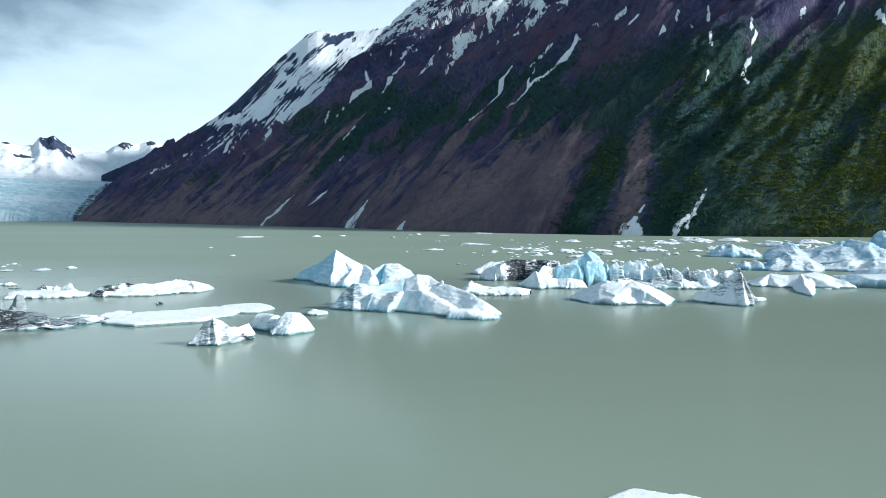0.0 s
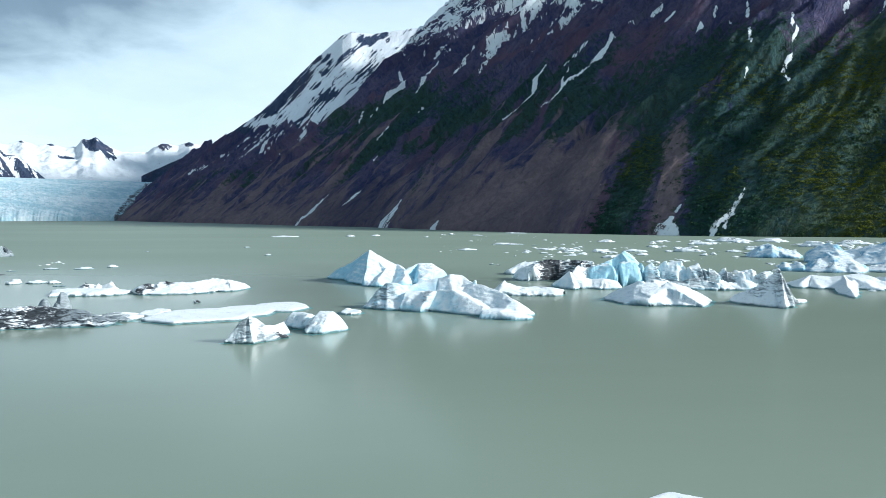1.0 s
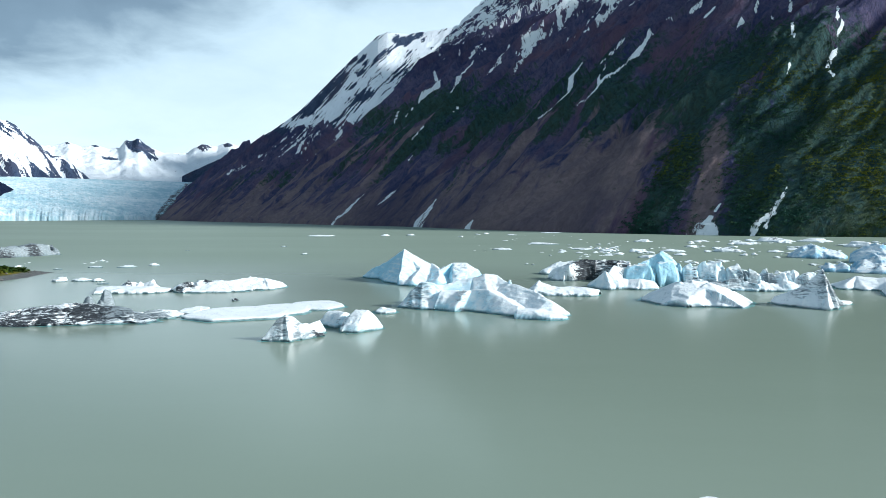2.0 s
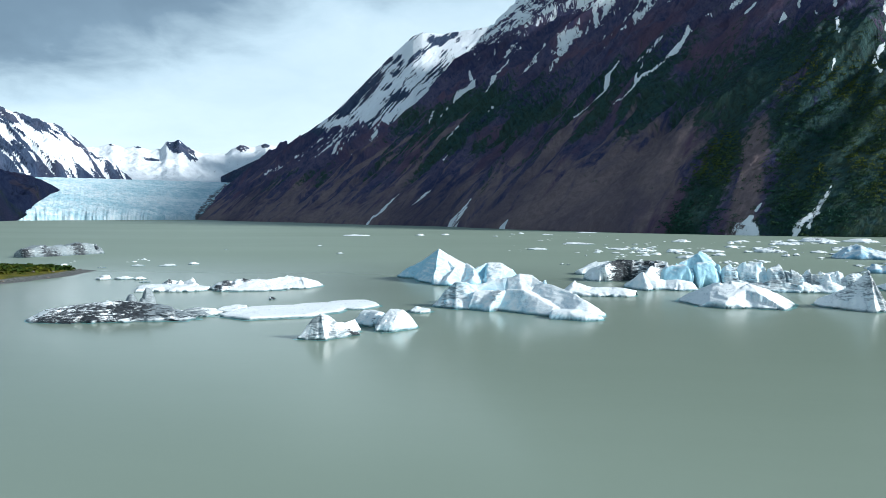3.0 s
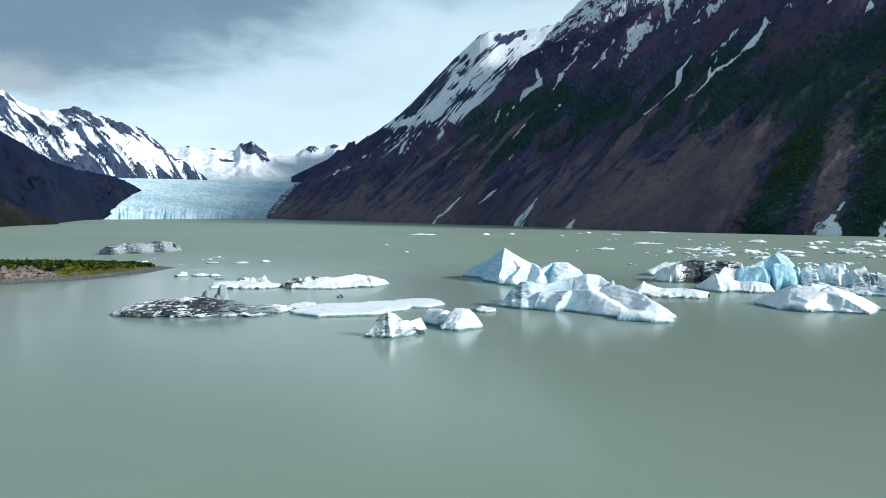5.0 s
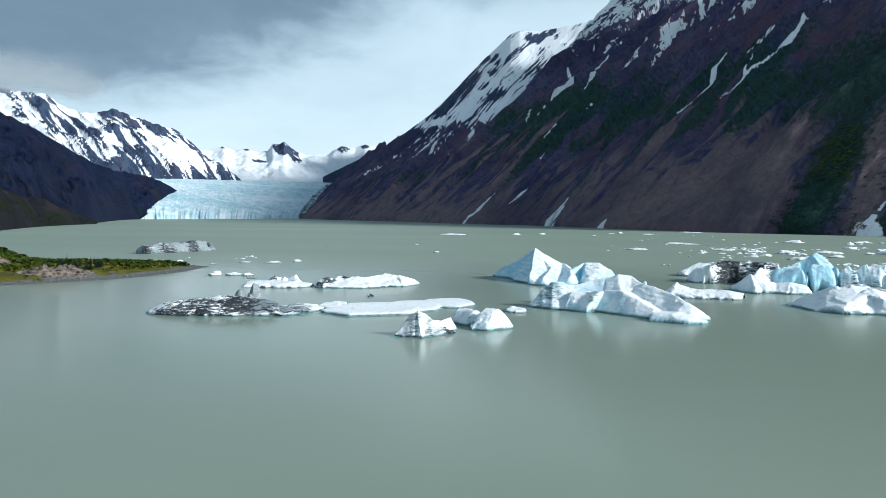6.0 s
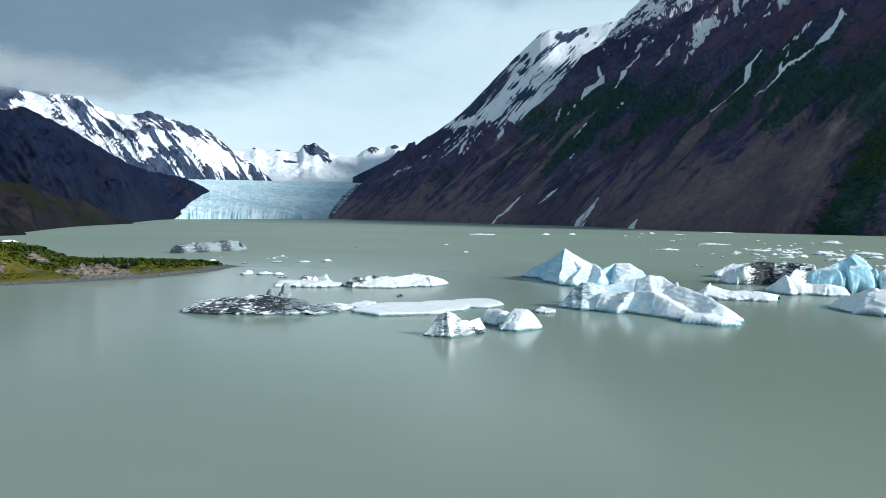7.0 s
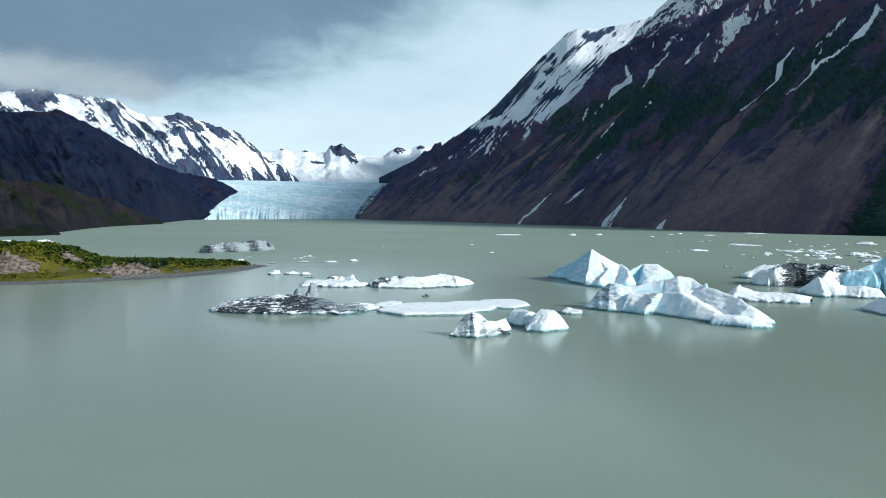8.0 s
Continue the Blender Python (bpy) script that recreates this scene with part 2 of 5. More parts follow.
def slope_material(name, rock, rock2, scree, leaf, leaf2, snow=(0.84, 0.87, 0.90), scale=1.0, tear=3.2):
    """A mountainside in coordinates of its own: along the foot and up the fall line."""
    n = Nodes(name)
    flow = n.attr("flow", True)
    slant = n.coord(source=flow, turn=-6)
    gully = n.noise(n.coord(scale=(1, 0.36, 1), source=slant), 0.042 * scale, 8, 0.62, 1.6)
    fine = n.noise(n.coord(scale=(1, 0.85, 1), source=slant), 0.16 * scale, 7, 0.72, 1.0)
    torn = n.noise(n.coord(scale=(1, 0.42, 1), source=slant), 0.10 * scale, 8, 0.72, 0.8)
    blot = n.noise(flow, 0.011 * scale, 5, 0.6)
    clump = n.noise(flow, 0.16 * scale, 5, 0.62, 0.5)
    col = n.mix(n.step(n.math('MULTIPLY_ADD', fine, 0.5, n.math('MULTIPLY', gully, 0.5)), 0.36, 0.62), rock, rock2)
    chip = n.noise(n.coord(scale=(1, 0.5, 1), source=slant), 0.42 * scale, 4, 0.7, 0.6)
    col = n.mix(n.math('MULTIPLY', n.step(chip, 0.5, 0.68), 0.4), col, tuple(c * 0.5 for c in rock))
    rust = n.noise(n.coord(scale=(1, 0.5, 1), source=flow), 0.016 * scale, 5, 0.6, 0.8)
    col = n.mix(n.math('MULTIPLY', n.step(rust, 0.48, 0.68), 0.75), col, tuple(c * k for c, k in zip(rock2, (1.15, 0.8, 0.72))))
    sc = n.math('MULTIPLY_ADD', n.math('SUBTRACT', gully, 0.5), 1.6, n.attr("scree"))
    col = n.mix(n.step(sc, 0.35, 0.75), col, n.mix(n.step(fine, 0.35, 0.65), scree, tuple(c * 0.72 for c in scree)))
    shade = n.noise(n.coord(scale=(1, 0.55, 1), source=flow), 0.008 * scale, 6, 0.65, 0.8)
    col = n.mix(n.math('MULTIPLY', n.step(shade, 0.46, 0.66), 0.55), col, tuple(c * 0.7 for c in rock))
    run = n.noise(n.coord(scale=(1, 0.16, 1), source=slant), 0.07 * scale, 7, 0.7, 1.8)
    col = n.mix(n.math('MULTIPLY', n.step(run, 0.56, 0.80), 0.26), col, tuple(c * 1.25 for c in scree))
    vg = n.math('ADD', n.attr("veg"), n.math('MULTIPLY', n.math('SUBTRACT', n.math('MULTIPLY_ADD', clump, 0.4, n.math('MULTIPLY_ADD', gully, 0.3, n.math('MULTIPLY', blot, 0.3))), 0.5), 3.6))
    tuft = n.math('MULTIPLY', n.step(n.math('MULTIPLY_ADD', clump, 0.6, n.math('MULTIPLY', blot, 0.5)), 0.42, 0.66), n.math('MULTIPLY_ADD', n.attr("lush"), 0.8, 0.2))
    col = n.mix(n.math('MULTIPLY', n.step(vg, 0.34, 0.74), 0.9), col, n.mix(tuft, n.mix(n.step(fine, 0.36, 0.62), tuple(c * 0.6 for c in leaf), tuple(c * 1.35 for c in leaf)), leaf2))
    lies = n.math('MULTIPLY', n.attr("snow"), 3.5, clamp=True)
    sn = n.math('MULTIPLY_ADD', lies, n.math('MULTIPLY', n.math('SUBTRACT', n.math('MULTIPLY_ADD', torn, 0.55, n.math('MULTIPLY_ADD', fine, 0.25, n.math('MULTIPLY', chip, 0.2))), 0.5), tear), n.attr("snow"))
    white = n.step(sn, 0.45, 0.58)
    col = n.mix(white, col, n.mix(n.step(blot, 0.35, 0.7), snow, tuple(c * 0.9 for c in snow)))
    h = n.math('MULTIPLY', n.math('MULTIPLY_ADD', clump, 0.8, fine), n.math('SUBTRACT', 1.0, n.math('MULTIPLY', white, 0.8)))
    crag = n.math('MULTIPLY_ADD', n.math('MULTIPLY', n.math('ABSOLUTE', n.math('SUBTRACT', gully, 0.5)), n.math('SUBTRACT', 1.0, n.math('MULTIPLY', white, 0.85))), -3.0, h)
    return n.done(col, 0.9, n.bump(crag, 0.7, 7.0), Specular_IOR_Level=0.05)


def glacier_material():
    n = Nodes("glacier_ice")
    flow = n.attr("flow", True)
    crev = n.noise(n.coord(scale=(0.55, 1, 1), source=flow), 0.085, 7, 0.75, 1.0)
    band = n.noise(n.coord(scale=(0.35, 1, 1), source=flow), 0.010, 6, 0.65, 0.8)
    fine = n.noise(n.coord(scale=(0.6, 1, 1), source=flow), 0.05, 8, 0.78)
    col = n.mix(n.step(n.math('MULTIPLY_ADD', fine, 0.6, n.math('MULTIPLY', band, 0.4)), 0.40, 0.60), (0.38, 0.60, 0.68), (0.80, 0.88, 0.91))
    col = n.mix(n.math('MULTIPLY', n.step(crev, 0.52, 0.68), 0.45), col, (0.24, 0.50, 0.58))
    col = n.mix(n.step(n.math('MULTIPLY', n.attr("dirt"), n.math('MULTIPLY_ADD', n.math('SUBTRACT', fine, 0.5), 3.4, 1.0)), 0.45, 0.75), col, (0.10, 0.10, 0.11))
    col = n.mix(n.attr("snow"), col, (0.85, 0.88, 0.90))
    return n.done(col, 0.6, n.bump(n.math('MULTIPLY_ADD', fine, 0.8, crev), 0.55, 2.2), Specular_IOR_Level=0.3)


def shelf_material():
    n = Nodes("awash_ice")
    v = n.coord("Object")
    mott = n.noise(v, 0.8, 5, 0.6)
    return n.done(n.mix(n.step(mott, 0.35, 0.65), (0.10, 0.27, 0.25), (0.24, 0.46, 0.43)), 0.22, IOR=1.33, Specular_IOR_Level=0.3)


SHELF = shelf_material()
WATER = water_material()
ICE = ice_material("weathered_ice", (0.44, 0.73, 0.85))
# deeper blue, mainly for eastern bergs: the mountain's shade is in the colour
BLUE_ICE = ice_material("blue_ice", (0.30, 0.55, 0.72))
# blue added to the rock colours as painted haze between lake and slope
HAZY_MOUNTAIN = slope_material("mountainside", (0.040, 0.050, 0.124), (0.140, 0.120, 0.186), (0.275, 0.206, 0.214), (0.020, 0.060, 0.056), (0.085, 0.110, 0.026), snow=(0.92, 0.94, 0.95), tear=5.6)
# near-black navy: the cloud shade over the spur is put into its colours
SHADED_SLOPE = slope_material("shaded_mountainside", (0.004, 0.009, 0.030), (0.016, 0.023, 0.050), (0.028, 0.026, 0.040), (0.006, 0.016, 0.019), (0.015, 0.022, 0.012), scale=0.7)
KNOLL = slope_material("knoll_rock", (0.008, 0.010, 0.016), (0.030, 0.027, 0.032), (0.046, 0.039, 0.040), (0.009, 0.016, 0.010), (0.022, 0.027, 0.010), scale=1.0)
# rock paler and bluer than real, with the haze of distance in its colours
HAZY_RANGE = slope_material("hazy_snowy_rock", (0.028, 0.046, 0.092), (0.072, 0.100, 0.160), (0.070, 0.090, 0.130), (0.02, 0.03, 0.03), (0.03, 0.04, 0.03), scale=0.55, tear=4.6)
GLACIER = glacier_material()

# ---- the lake ----
bm = bmesh.new()
bmesh.ops.create_grid(bm, x_segments=8, y_segments=8, size=6000)
water = part("water", bm, WATER, None)
tagged(water, "calm grey-green silty glacier lake", "water", kind="structure")

# ---- the mountain beside the lake ----
# along: metres towards the glacier; up: metres from the water's edge in the fall line
ALONG, UPHILL = (-0.788, 0.616), (0.616, 0.788)
SHORE_P = (-2700, -1400, -244, 71, 218, 282, 385, 533, 807, 1006, 1339, 1880, 2461, 3100)
SHORE_Q = (1500, 1300, 825, 675, 610, 605, 607, 637, 740, 760, 852, 943, 1102, 1300)
# snow lying in gullies and at the foot: along, up (top), along, up (bottom), half width at the top and at the bottom
GULLY_SNOW = [
    (628, 317, 629, 286, 1.9, 4.6), (629, 286, 612, 257, 4.6, 3.6), (612, 257, 635, 204, 3.6, 1.8),
    (473, 363, 501, 343, 1.8, 3.5), (501, 343, 505, 310, 3.5, 6.1), (505, 310, 511, 281, 6.1, 1.7), (511, 281, 530, 237, 1.7, 3.3), (530, 237, 552, 211, 3.3, 1.6),
    (559, 352, 564, 330, 2.8, 1.8), (564, 330, 574, 303, 1.8, 1.8), (561, 300, 532, 243, 1.8, 2.5),
    (900, 566, 823, 489, 5.2, 4.8), (1300, 491, 1147, 392, 4.5, 6.7), (1147, 392, 1158, 344, 6.7, 7.9), (1158, 344, 1118, 267, 7.9, 2.5)]
HIGH_SNOW = [
    (909, 516, 920, 481, 11.3, 17.4), (920, 481, 857, 367, 17.4, 7.9), (698, 499, 708, 459, 7.9, 6.6), (715, 442, 724, 439, 3.3, 3.3),
    (1056, 437, 1042, 373, 3.9, 7.5), (1042, 373, 1026, 337, 7.5, 2.4), (994, 504, 953, 423, 3.9, 4.9), (953, 423, 962, 387, 4.9, 2.4),
    (1243, 323, 1190, 280, 5.5, 3.9), (1008, 241, 986, 189, 3.5, 2.2), (929, 148, 932, 137, 3.1, 2.1), (953, 289, 933, 258, 2.3, 1.7),
    (2044, 282, 2129, 236, 3.9, 8.0), (2129, 236, 2162, 195, 8.0, 6.0), (765, 500, 652, 535, 10, 12), (1000, 680, 870, 540, 6, 6)]
EAST_SNOW = [
    (148, 349, 152, 323, 3.2, 2.4), (227, 268, 228, 238, 2.2, 2.8), (221, 222, 214, 213, 2.1, 2.8), (228, 301, 229, 282, 1.9, 1.9), (239, 321, 234, 297, 2.3, 2.3),
    (314, 392, 298, 340, 3.4, 2.4), (283, 299, 265, 252, 2.3, 2.9), (260, 223, 261, 207, 1.4, 1.4), (362, 354, 364, 339, 3.3, 3.3), (355, 385, 352, 373, 3.4, 2.5),
    (328, 361, 324, 359, 2.5, 2.5), (411, 372, 418, 358, 3.5, 3.4), (445, 401, 452, 381, 3.6, 3.6), (109, 313, 99, 286, 4.0, 3.1), (190, 360, 192, 353, 2.4, 2.4)]
FOOT_SNOW = [
    (992, 70, 992, 32, 2.1, 4.6), (992, 32, 1002, 4, 4.6, 5.1), (903, 71, 911, 47, 5.9, 2.0), (750, 53, 739, 27, 3.5, 8.5), (739, 27, 737, 4, 8.5, 15),
    (586, 14, 587, 4, 1.4, 6.5), (262, 19, 262, 11, 3.8, 7.6), (262, 11, 261, 3, 7.6, 14),
    (258, 42, 260, 27, 1.1, 1.4), (208, 53, 211, 37, 1.7, 2.2), (211, 37, 210, 23, 2.2, 2.7), (210, 23, 218, 17, 2.7, 2.7), (218, 17, 220, 5, 2.7, 3.2), (210, 25, 213, 11, 1.4, 1.4)]


def tongue_mask(p, s):
    out = np.zeros_like(p)
    torn = fbm((p + 0.1 * s) / 8, s / 20, 5, 71, 0.7)
    for rows, full, rag, wide in ((GULLY_SNOW, 1.05, 0.9, 0.78), (HIGH_SNOW, 0.78, 2.1, 0.8), (EAST_SNOW, 0.9, 1.3, 0.7), (FOOT_SNOW, 0.84, 1.1, 1.1)):
        for p0, s0, p1, s1, w0, w1 in rows:
            dp, ds = p1 - p0, s1 - s0
            t = np.clip(((p - p0) * dp + (s - s0) * ds) / (dp * dp + ds * ds), 0, 1)
            w = np.maximum(wide * (w0 + (w1 - w0) * t), 1.2)
            dist = np.hypot(p - p0 - t * dp, s - s0 - t * ds) / w + rag * torn
            out = np.maximum(out, full * (1 - smooth(0.4, 1.5, dist)))
    return out


def mountain_height(p, s):
    crest = np.interp(p, (-2700, 1420, 1490, 1600, 1880, 2500, 2620, 2740, 2880, 3100), (300, 290, 240, 246, 262, 268, 225, 150, 70, 10))
    rise = 0.72 * s * (1 + 0.08 * np.sin(s / 260.0)) + 6 * smooth(0, 12, s) - 6
    top = crest / 0.72
    z = np.where(s < top, rise, crest - 0.45 * (s - top))
    # the spur that climbs from the low ridge to the summit
    edge = np.interp(s, (300, 351, 417, 490, 625, 769, 1026, 1192, 1317, 1425, 1510, 1800), (1480, 1457, 1435, 1433, 1485, 1572, 1776, 1920, 1985, 1996, 1975, 1900))
    spur = np.where(s < 1740, rise, 1253 - 0.45 * (s - 1740)) - 1.1 * np.maximum(0, p - edge - 14 * fbm(s / 40, s * 0, 4, 17, 0.6))
    z = np.maximum(z, spur)
    rough = np.clip(s / 160, 0, 1)
    high = np.clip(s / 600, 0, 1)
    warp = 25 * fbm(p / 160, s / 200, 3, 5)
    z = z + rough * (20 + 36 * high) * (fbm((p + 0.3 * s + warp) / 120, s / 520, 4, 11, 0.5, True) - 0.35)
    z = z + rough * (9 + 10 * high) * fbm((p + 0.3 * s + warp) / 38, s / 130, 4, 23, 0.6, True)
    z = z + np.clip(s / 30, 0, 1) * 1.4 * fbm(p / 9, s / 16, 3, 31)
    return z


def spread(stops):
    """Positions with a step that changes along the way: (from, step) pairs, the last one is the end."""
    out = []
    for (a, da), (b, db) in zip(stops, stops[1:]):
        x = a
        while x < b:
            out.append(x)
            x += da + (db - da) * (x - a) / (b - a)
    out.append(stops[-1][0])
    return np.array(out)


def build_mountain():
    p = spread([(-2700, 80), (-900, 30), (-250, 6), (100, 2.8), (700, 2.8), (1350, 4.2), (2100, 6), (3100, 12)])
    s = spread([(-12, 2.0), (120, 2.4), (420, 3), (620, 4.5), (1000, 8), (2100, 30)])
    P, S = np.meshgrid(p, s)
    Q = np.interp(P, SHORE_P, SHORE_Q) + S + 5 * fbm(P / 45, P * 0 + 3, 4, 3)
    Z = mountain_height(P, S)
    X, Y = ALONG[0] * P + UPHILL[0] * Q, ALONG[1] * P + UPHILL[1] * Q
    lean = P + 0.1 * S
    bend = 40 * fbm(P / 200, S / 300, 3, 9)
    streak = fbm((lean + bend) / 15, S / 60, 5, 41, 0.68)
    rib = fbm((lean + bend) / 75, S / 330, 4, 51, 0.6, True)
    broad = fbm(P / 180, S / 260, 3, 43)
    high = smooth(260, 760, S - 0.05 * P + 90 * broad)
    patchy = smooth(-0.05, 0.62, streak - 0.5 * rib + 0.45 * broad + 0.85 * high + 0.62 * smooth(1400, 1480, P) * (1 - smooth(1900, 2200, P)) * smooth(165, 300, S) * (1 - smooth(380, 440, S)) - 0.27)
    patchy = patchy * np.maximum(smooth(240, 340, S), smooth(1300, 1450, P))
    snow = np.maximum(tongue_mask(P, S), 0.95 * patchy)
    lower = 1 - smooth(250, 430, S + 70 * broad)
    bank = 1 - smooth(200, 300, P + 60 * broad + 26 * streak - 0.15 * S)
    alder = np.maximum(bank * (1 - smooth(230, 400, S + 110 * broad + 60 * streak)), 0.95 * np.exp(-((P - 316 - 0.1 * S + 10 * streak) / 24) ** 4) * (1 - smooth(110, 150, S)))
    belt = 0.9 * smooth(20, 90, S) * lower * smooth(-0.15, 0.25, 0.8 * fbm((lean + bend) / 85, S / 230, 5, 57, 0.6) + 0.35 * smooth(60, 240, S) - 0.1)
    veg = np.clip(np.maximum(alder, belt), 0, 1)
    slide = np.exp(-((P - 262 - 0.3 * S) / 14) ** 2) * (1 - smooth(110, 170, S))
    toe = 1 - smooth(40, 230, S + 90 * fbm((lean + bend) / 60, S / 300, 3, 59) + 40 * rib)
    fan = (0.62 - 0.5 * streak - 0.35 * rib) * np.exp(-((P - 440) / 110) ** 2) * (1 - smooth(150, 260, S)) + 0.9 * slide + 0.7 * toe * smooth(300, 420, P)
    # brown chutes between the green ribs
    chute = smooth(0.02, 0.34, fbm((lean + bend) / 55, S / 420, 4, 61, 0.6)) * smooth(330, 430, P) * (1 - smooth(230, 330, S + 60 * streak))
    fan = np.maximum(fan, 0.75 * chute)
    veg = veg * (1 - 0.75 * chute)
    veg = veg * (1 - 0.85 * slide * smooth(12, 40, S))
    veg = veg * (1 - 0.9 * np.clip(np.exp(-((P - 430) / 75) ** 2) * (1 - smooth(80, 200, S + 70 * streak)), 0, 1))
    veg = veg * (1 - 0.7 * toe * smooth(330, 420, P))
    veg = veg * (1 - 0.8 * smooth(1350, 1480, P) * smooth(120, 220, S + 40 * streak))
    me = grid_mesh("mountain", X, Y, Z, floats={"snow": snow, "veg": veg, "scree": np.clip(fan, 0, 1), "lush": np.clip(alder * (1 - smooth(60, 240, P + 50 * broad)), 0, 1)}, flow=(np.interp(P, (-2700, 450, 1000, 3100), (-2700, 450, 760, 1350)), S))
    me.materials.append(HAZY_MOUNTAIN)
    return tagged(new("mountain", me), "steep brown mountainside with gullies, green thickets and snow tongues", "mountain", kind="structure")


build_mountain()


def arc_ridge(name, rows, label, material, cols, lines, rough, snow_line, seed, leafy=0.0, back=0.5, ribs=(30, 45, 260, 0.0), bare=(), first=-0.08, tone=0.0):
    """A mountain ridge round the lake. rows: bearing, distance of its foot, distance and height of its crest, height of the foot.
    ribs: lean of the rock ribs, their width, length and strength. bare: bearing, half width, height and half height of outcrops."""
    az_t, foot_t, crest_t, top_t, base_t = (np.array(c, float) for c in zip(*rows))
    az = np.linspace(az_t[0], az_t[-1], cols)
    t = np.concatenate([np.linspace(first, 1, lines), np.linspace(1.02, 1.5, lines // 8)])
    A, T = np.meshgrid(az, t)

    def row(values):
        return np.interp(A, az_t[::-1], values[::-1])

    foot, crest, top, base = row(foot_t), row(crest_t), row(top_t), row(base_t)
    k = max(3, cols // 18)
    blur = np.hanning(k + 2)[1:-1] / np.hanning(k + 2).sum()

    def ease(a):
        line = np.pad(a[0], k, mode="edge")
        return np.broadcast_to(np.convolve(line, blur, mode="same")[k:-k], a.shape)

    foot, base, crest = ease(foot), ease(base), ease(crest)
    D = foot + (crest - foot) * T
    X, Y = bearing(A, D)
    flow_p = A * -radians(1) * float(crest_t.mean())
    rise = np.where(T < 1, base + (top - base) * np.sign(T) * np.abs(T) ** 1.15, top - back * (T - 1) * (crest - foot))
    body = (np.clip(T, 0, 1) * (1 - np.clip(T, 0, 1)) * 4 * 0.75 + 0.25 * smooth(0.0, 0.3, T)) * np.clip((top - base) / (1.3 * rough), 0, 1)
    warp = 60 * fbm(X / 400, Y / 400, 3, seed)
    Z = rise + rough * body * (fbm((X + warp) / 330, (Y - warp) / 330, 5, seed + 2, 0.55, True) - 0.3)
    lean, wide, long, strong = ribs
    ca, sa = math.cos(radians(lean)), math.sin(radians(lean))
    wob = 0.6 * wide * fbm(flow_p / 150, rise / 110, 3, seed + 3)
    across, down = flow_p * sa + rise * ca + wob, flow_p * ca - rise * sa
    rib = fbm(across / wide, down / long, 4, seed + 4, 0.6, True)
    big = fbm(across / (wide * 3.2), down / (long * 1.6), 3, seed + 8, 0.5)
    Z = Z + strong * rough * 0.55 * body * (rib + 0.6 * big) + 0.14 * rough * smooth(0.5, 1.0, T) * fbm(X / 45, Y / 45, 3, seed + 7, 0.6, True)
    cover = (Z - snow_line[0]) / snow_line[1]
    stone = strong * (rib - 0.1 + 1.1 * big)
    for b_az, b_w, b_z, b_h in bare:
        stone = stone + 0.95 * np.exp(-((A - b_az) / b_w) ** 2 - ((rise - b_z) / b_h) ** 2) * smooth(-0.35, 0.45, rib + 0.4 * big)
    snow = smooth(-0.35, 0.35, np.clip(cover, -3, 1.0) - 1.5 * stone)
    veg = leafy * (1 - smooth(60, 200, Z)) * smooth(-0.3, 0.3, fbm(X / 90, Y / 90, 3, seed + 5))
    scree = np.clip(smooth(0.1, 0.5, fbm(X / 120, Y / 200, 3, seed + 6)) * 0.6 + tone, 0, 1)
    me = grid_mesh(name, X, Y, Z, floats={"snow": snow, "veg": veg, "scree": scree, "lush": 0.5 + 0 * veg}, flow=(flow_p, D))
    me.materials.append(material)
    return tagged(new(name, me), label, "mountain", kind="structure")


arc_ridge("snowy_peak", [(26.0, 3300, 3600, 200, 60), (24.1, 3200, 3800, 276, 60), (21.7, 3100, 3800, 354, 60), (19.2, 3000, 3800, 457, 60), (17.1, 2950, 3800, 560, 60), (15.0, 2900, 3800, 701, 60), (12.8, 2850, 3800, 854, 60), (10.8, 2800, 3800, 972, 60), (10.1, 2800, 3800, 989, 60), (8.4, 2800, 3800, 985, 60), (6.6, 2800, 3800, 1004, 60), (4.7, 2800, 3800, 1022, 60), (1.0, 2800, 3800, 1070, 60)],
          "snow-covered mountain peak with dark rock ribs", HAZY_RANGE, 420, 200, 18, (330, 160), 101, ribs=(-48, 17, 170, 0.95), bare=[(16.6, 1.1, 585, 50), (14.2, 0.7, 720, 60), (18.4, 1.0, 470, 45), (14.4, 0.9, 745, 45), (15.6, 1.0, 650, 45), (17.4, 0.9, 540, 40), (19.0, 0.9, 440, 40), (12.9, 0.6, 840, 25), (10.9, 0.5, 962, 20), (11.9, 0.4, 810, 40), (12.3, 0.35, 740, 25), (8.6, 0.45, 930, 35), (9.3, 0.3, 950, 25), (7.2, 0.4, 960, 40), (12.0, 0.8, 600, 25), (13.0, 0.5, 660, 30)])
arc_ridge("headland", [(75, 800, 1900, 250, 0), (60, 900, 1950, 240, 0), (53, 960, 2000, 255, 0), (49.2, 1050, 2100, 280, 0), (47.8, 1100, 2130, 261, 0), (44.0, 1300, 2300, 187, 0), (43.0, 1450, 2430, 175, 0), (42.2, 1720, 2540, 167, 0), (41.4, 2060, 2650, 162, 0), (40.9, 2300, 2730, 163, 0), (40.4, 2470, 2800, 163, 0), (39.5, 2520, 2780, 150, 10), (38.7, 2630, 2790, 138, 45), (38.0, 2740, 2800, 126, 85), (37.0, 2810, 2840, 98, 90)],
          "dark shaded mountain spur beside the glacier", SHADED_SLOPE, 360, 190, 46, (285, 60), 131, leafy=0.45, ribs=(40, 40, 200, 0.9))
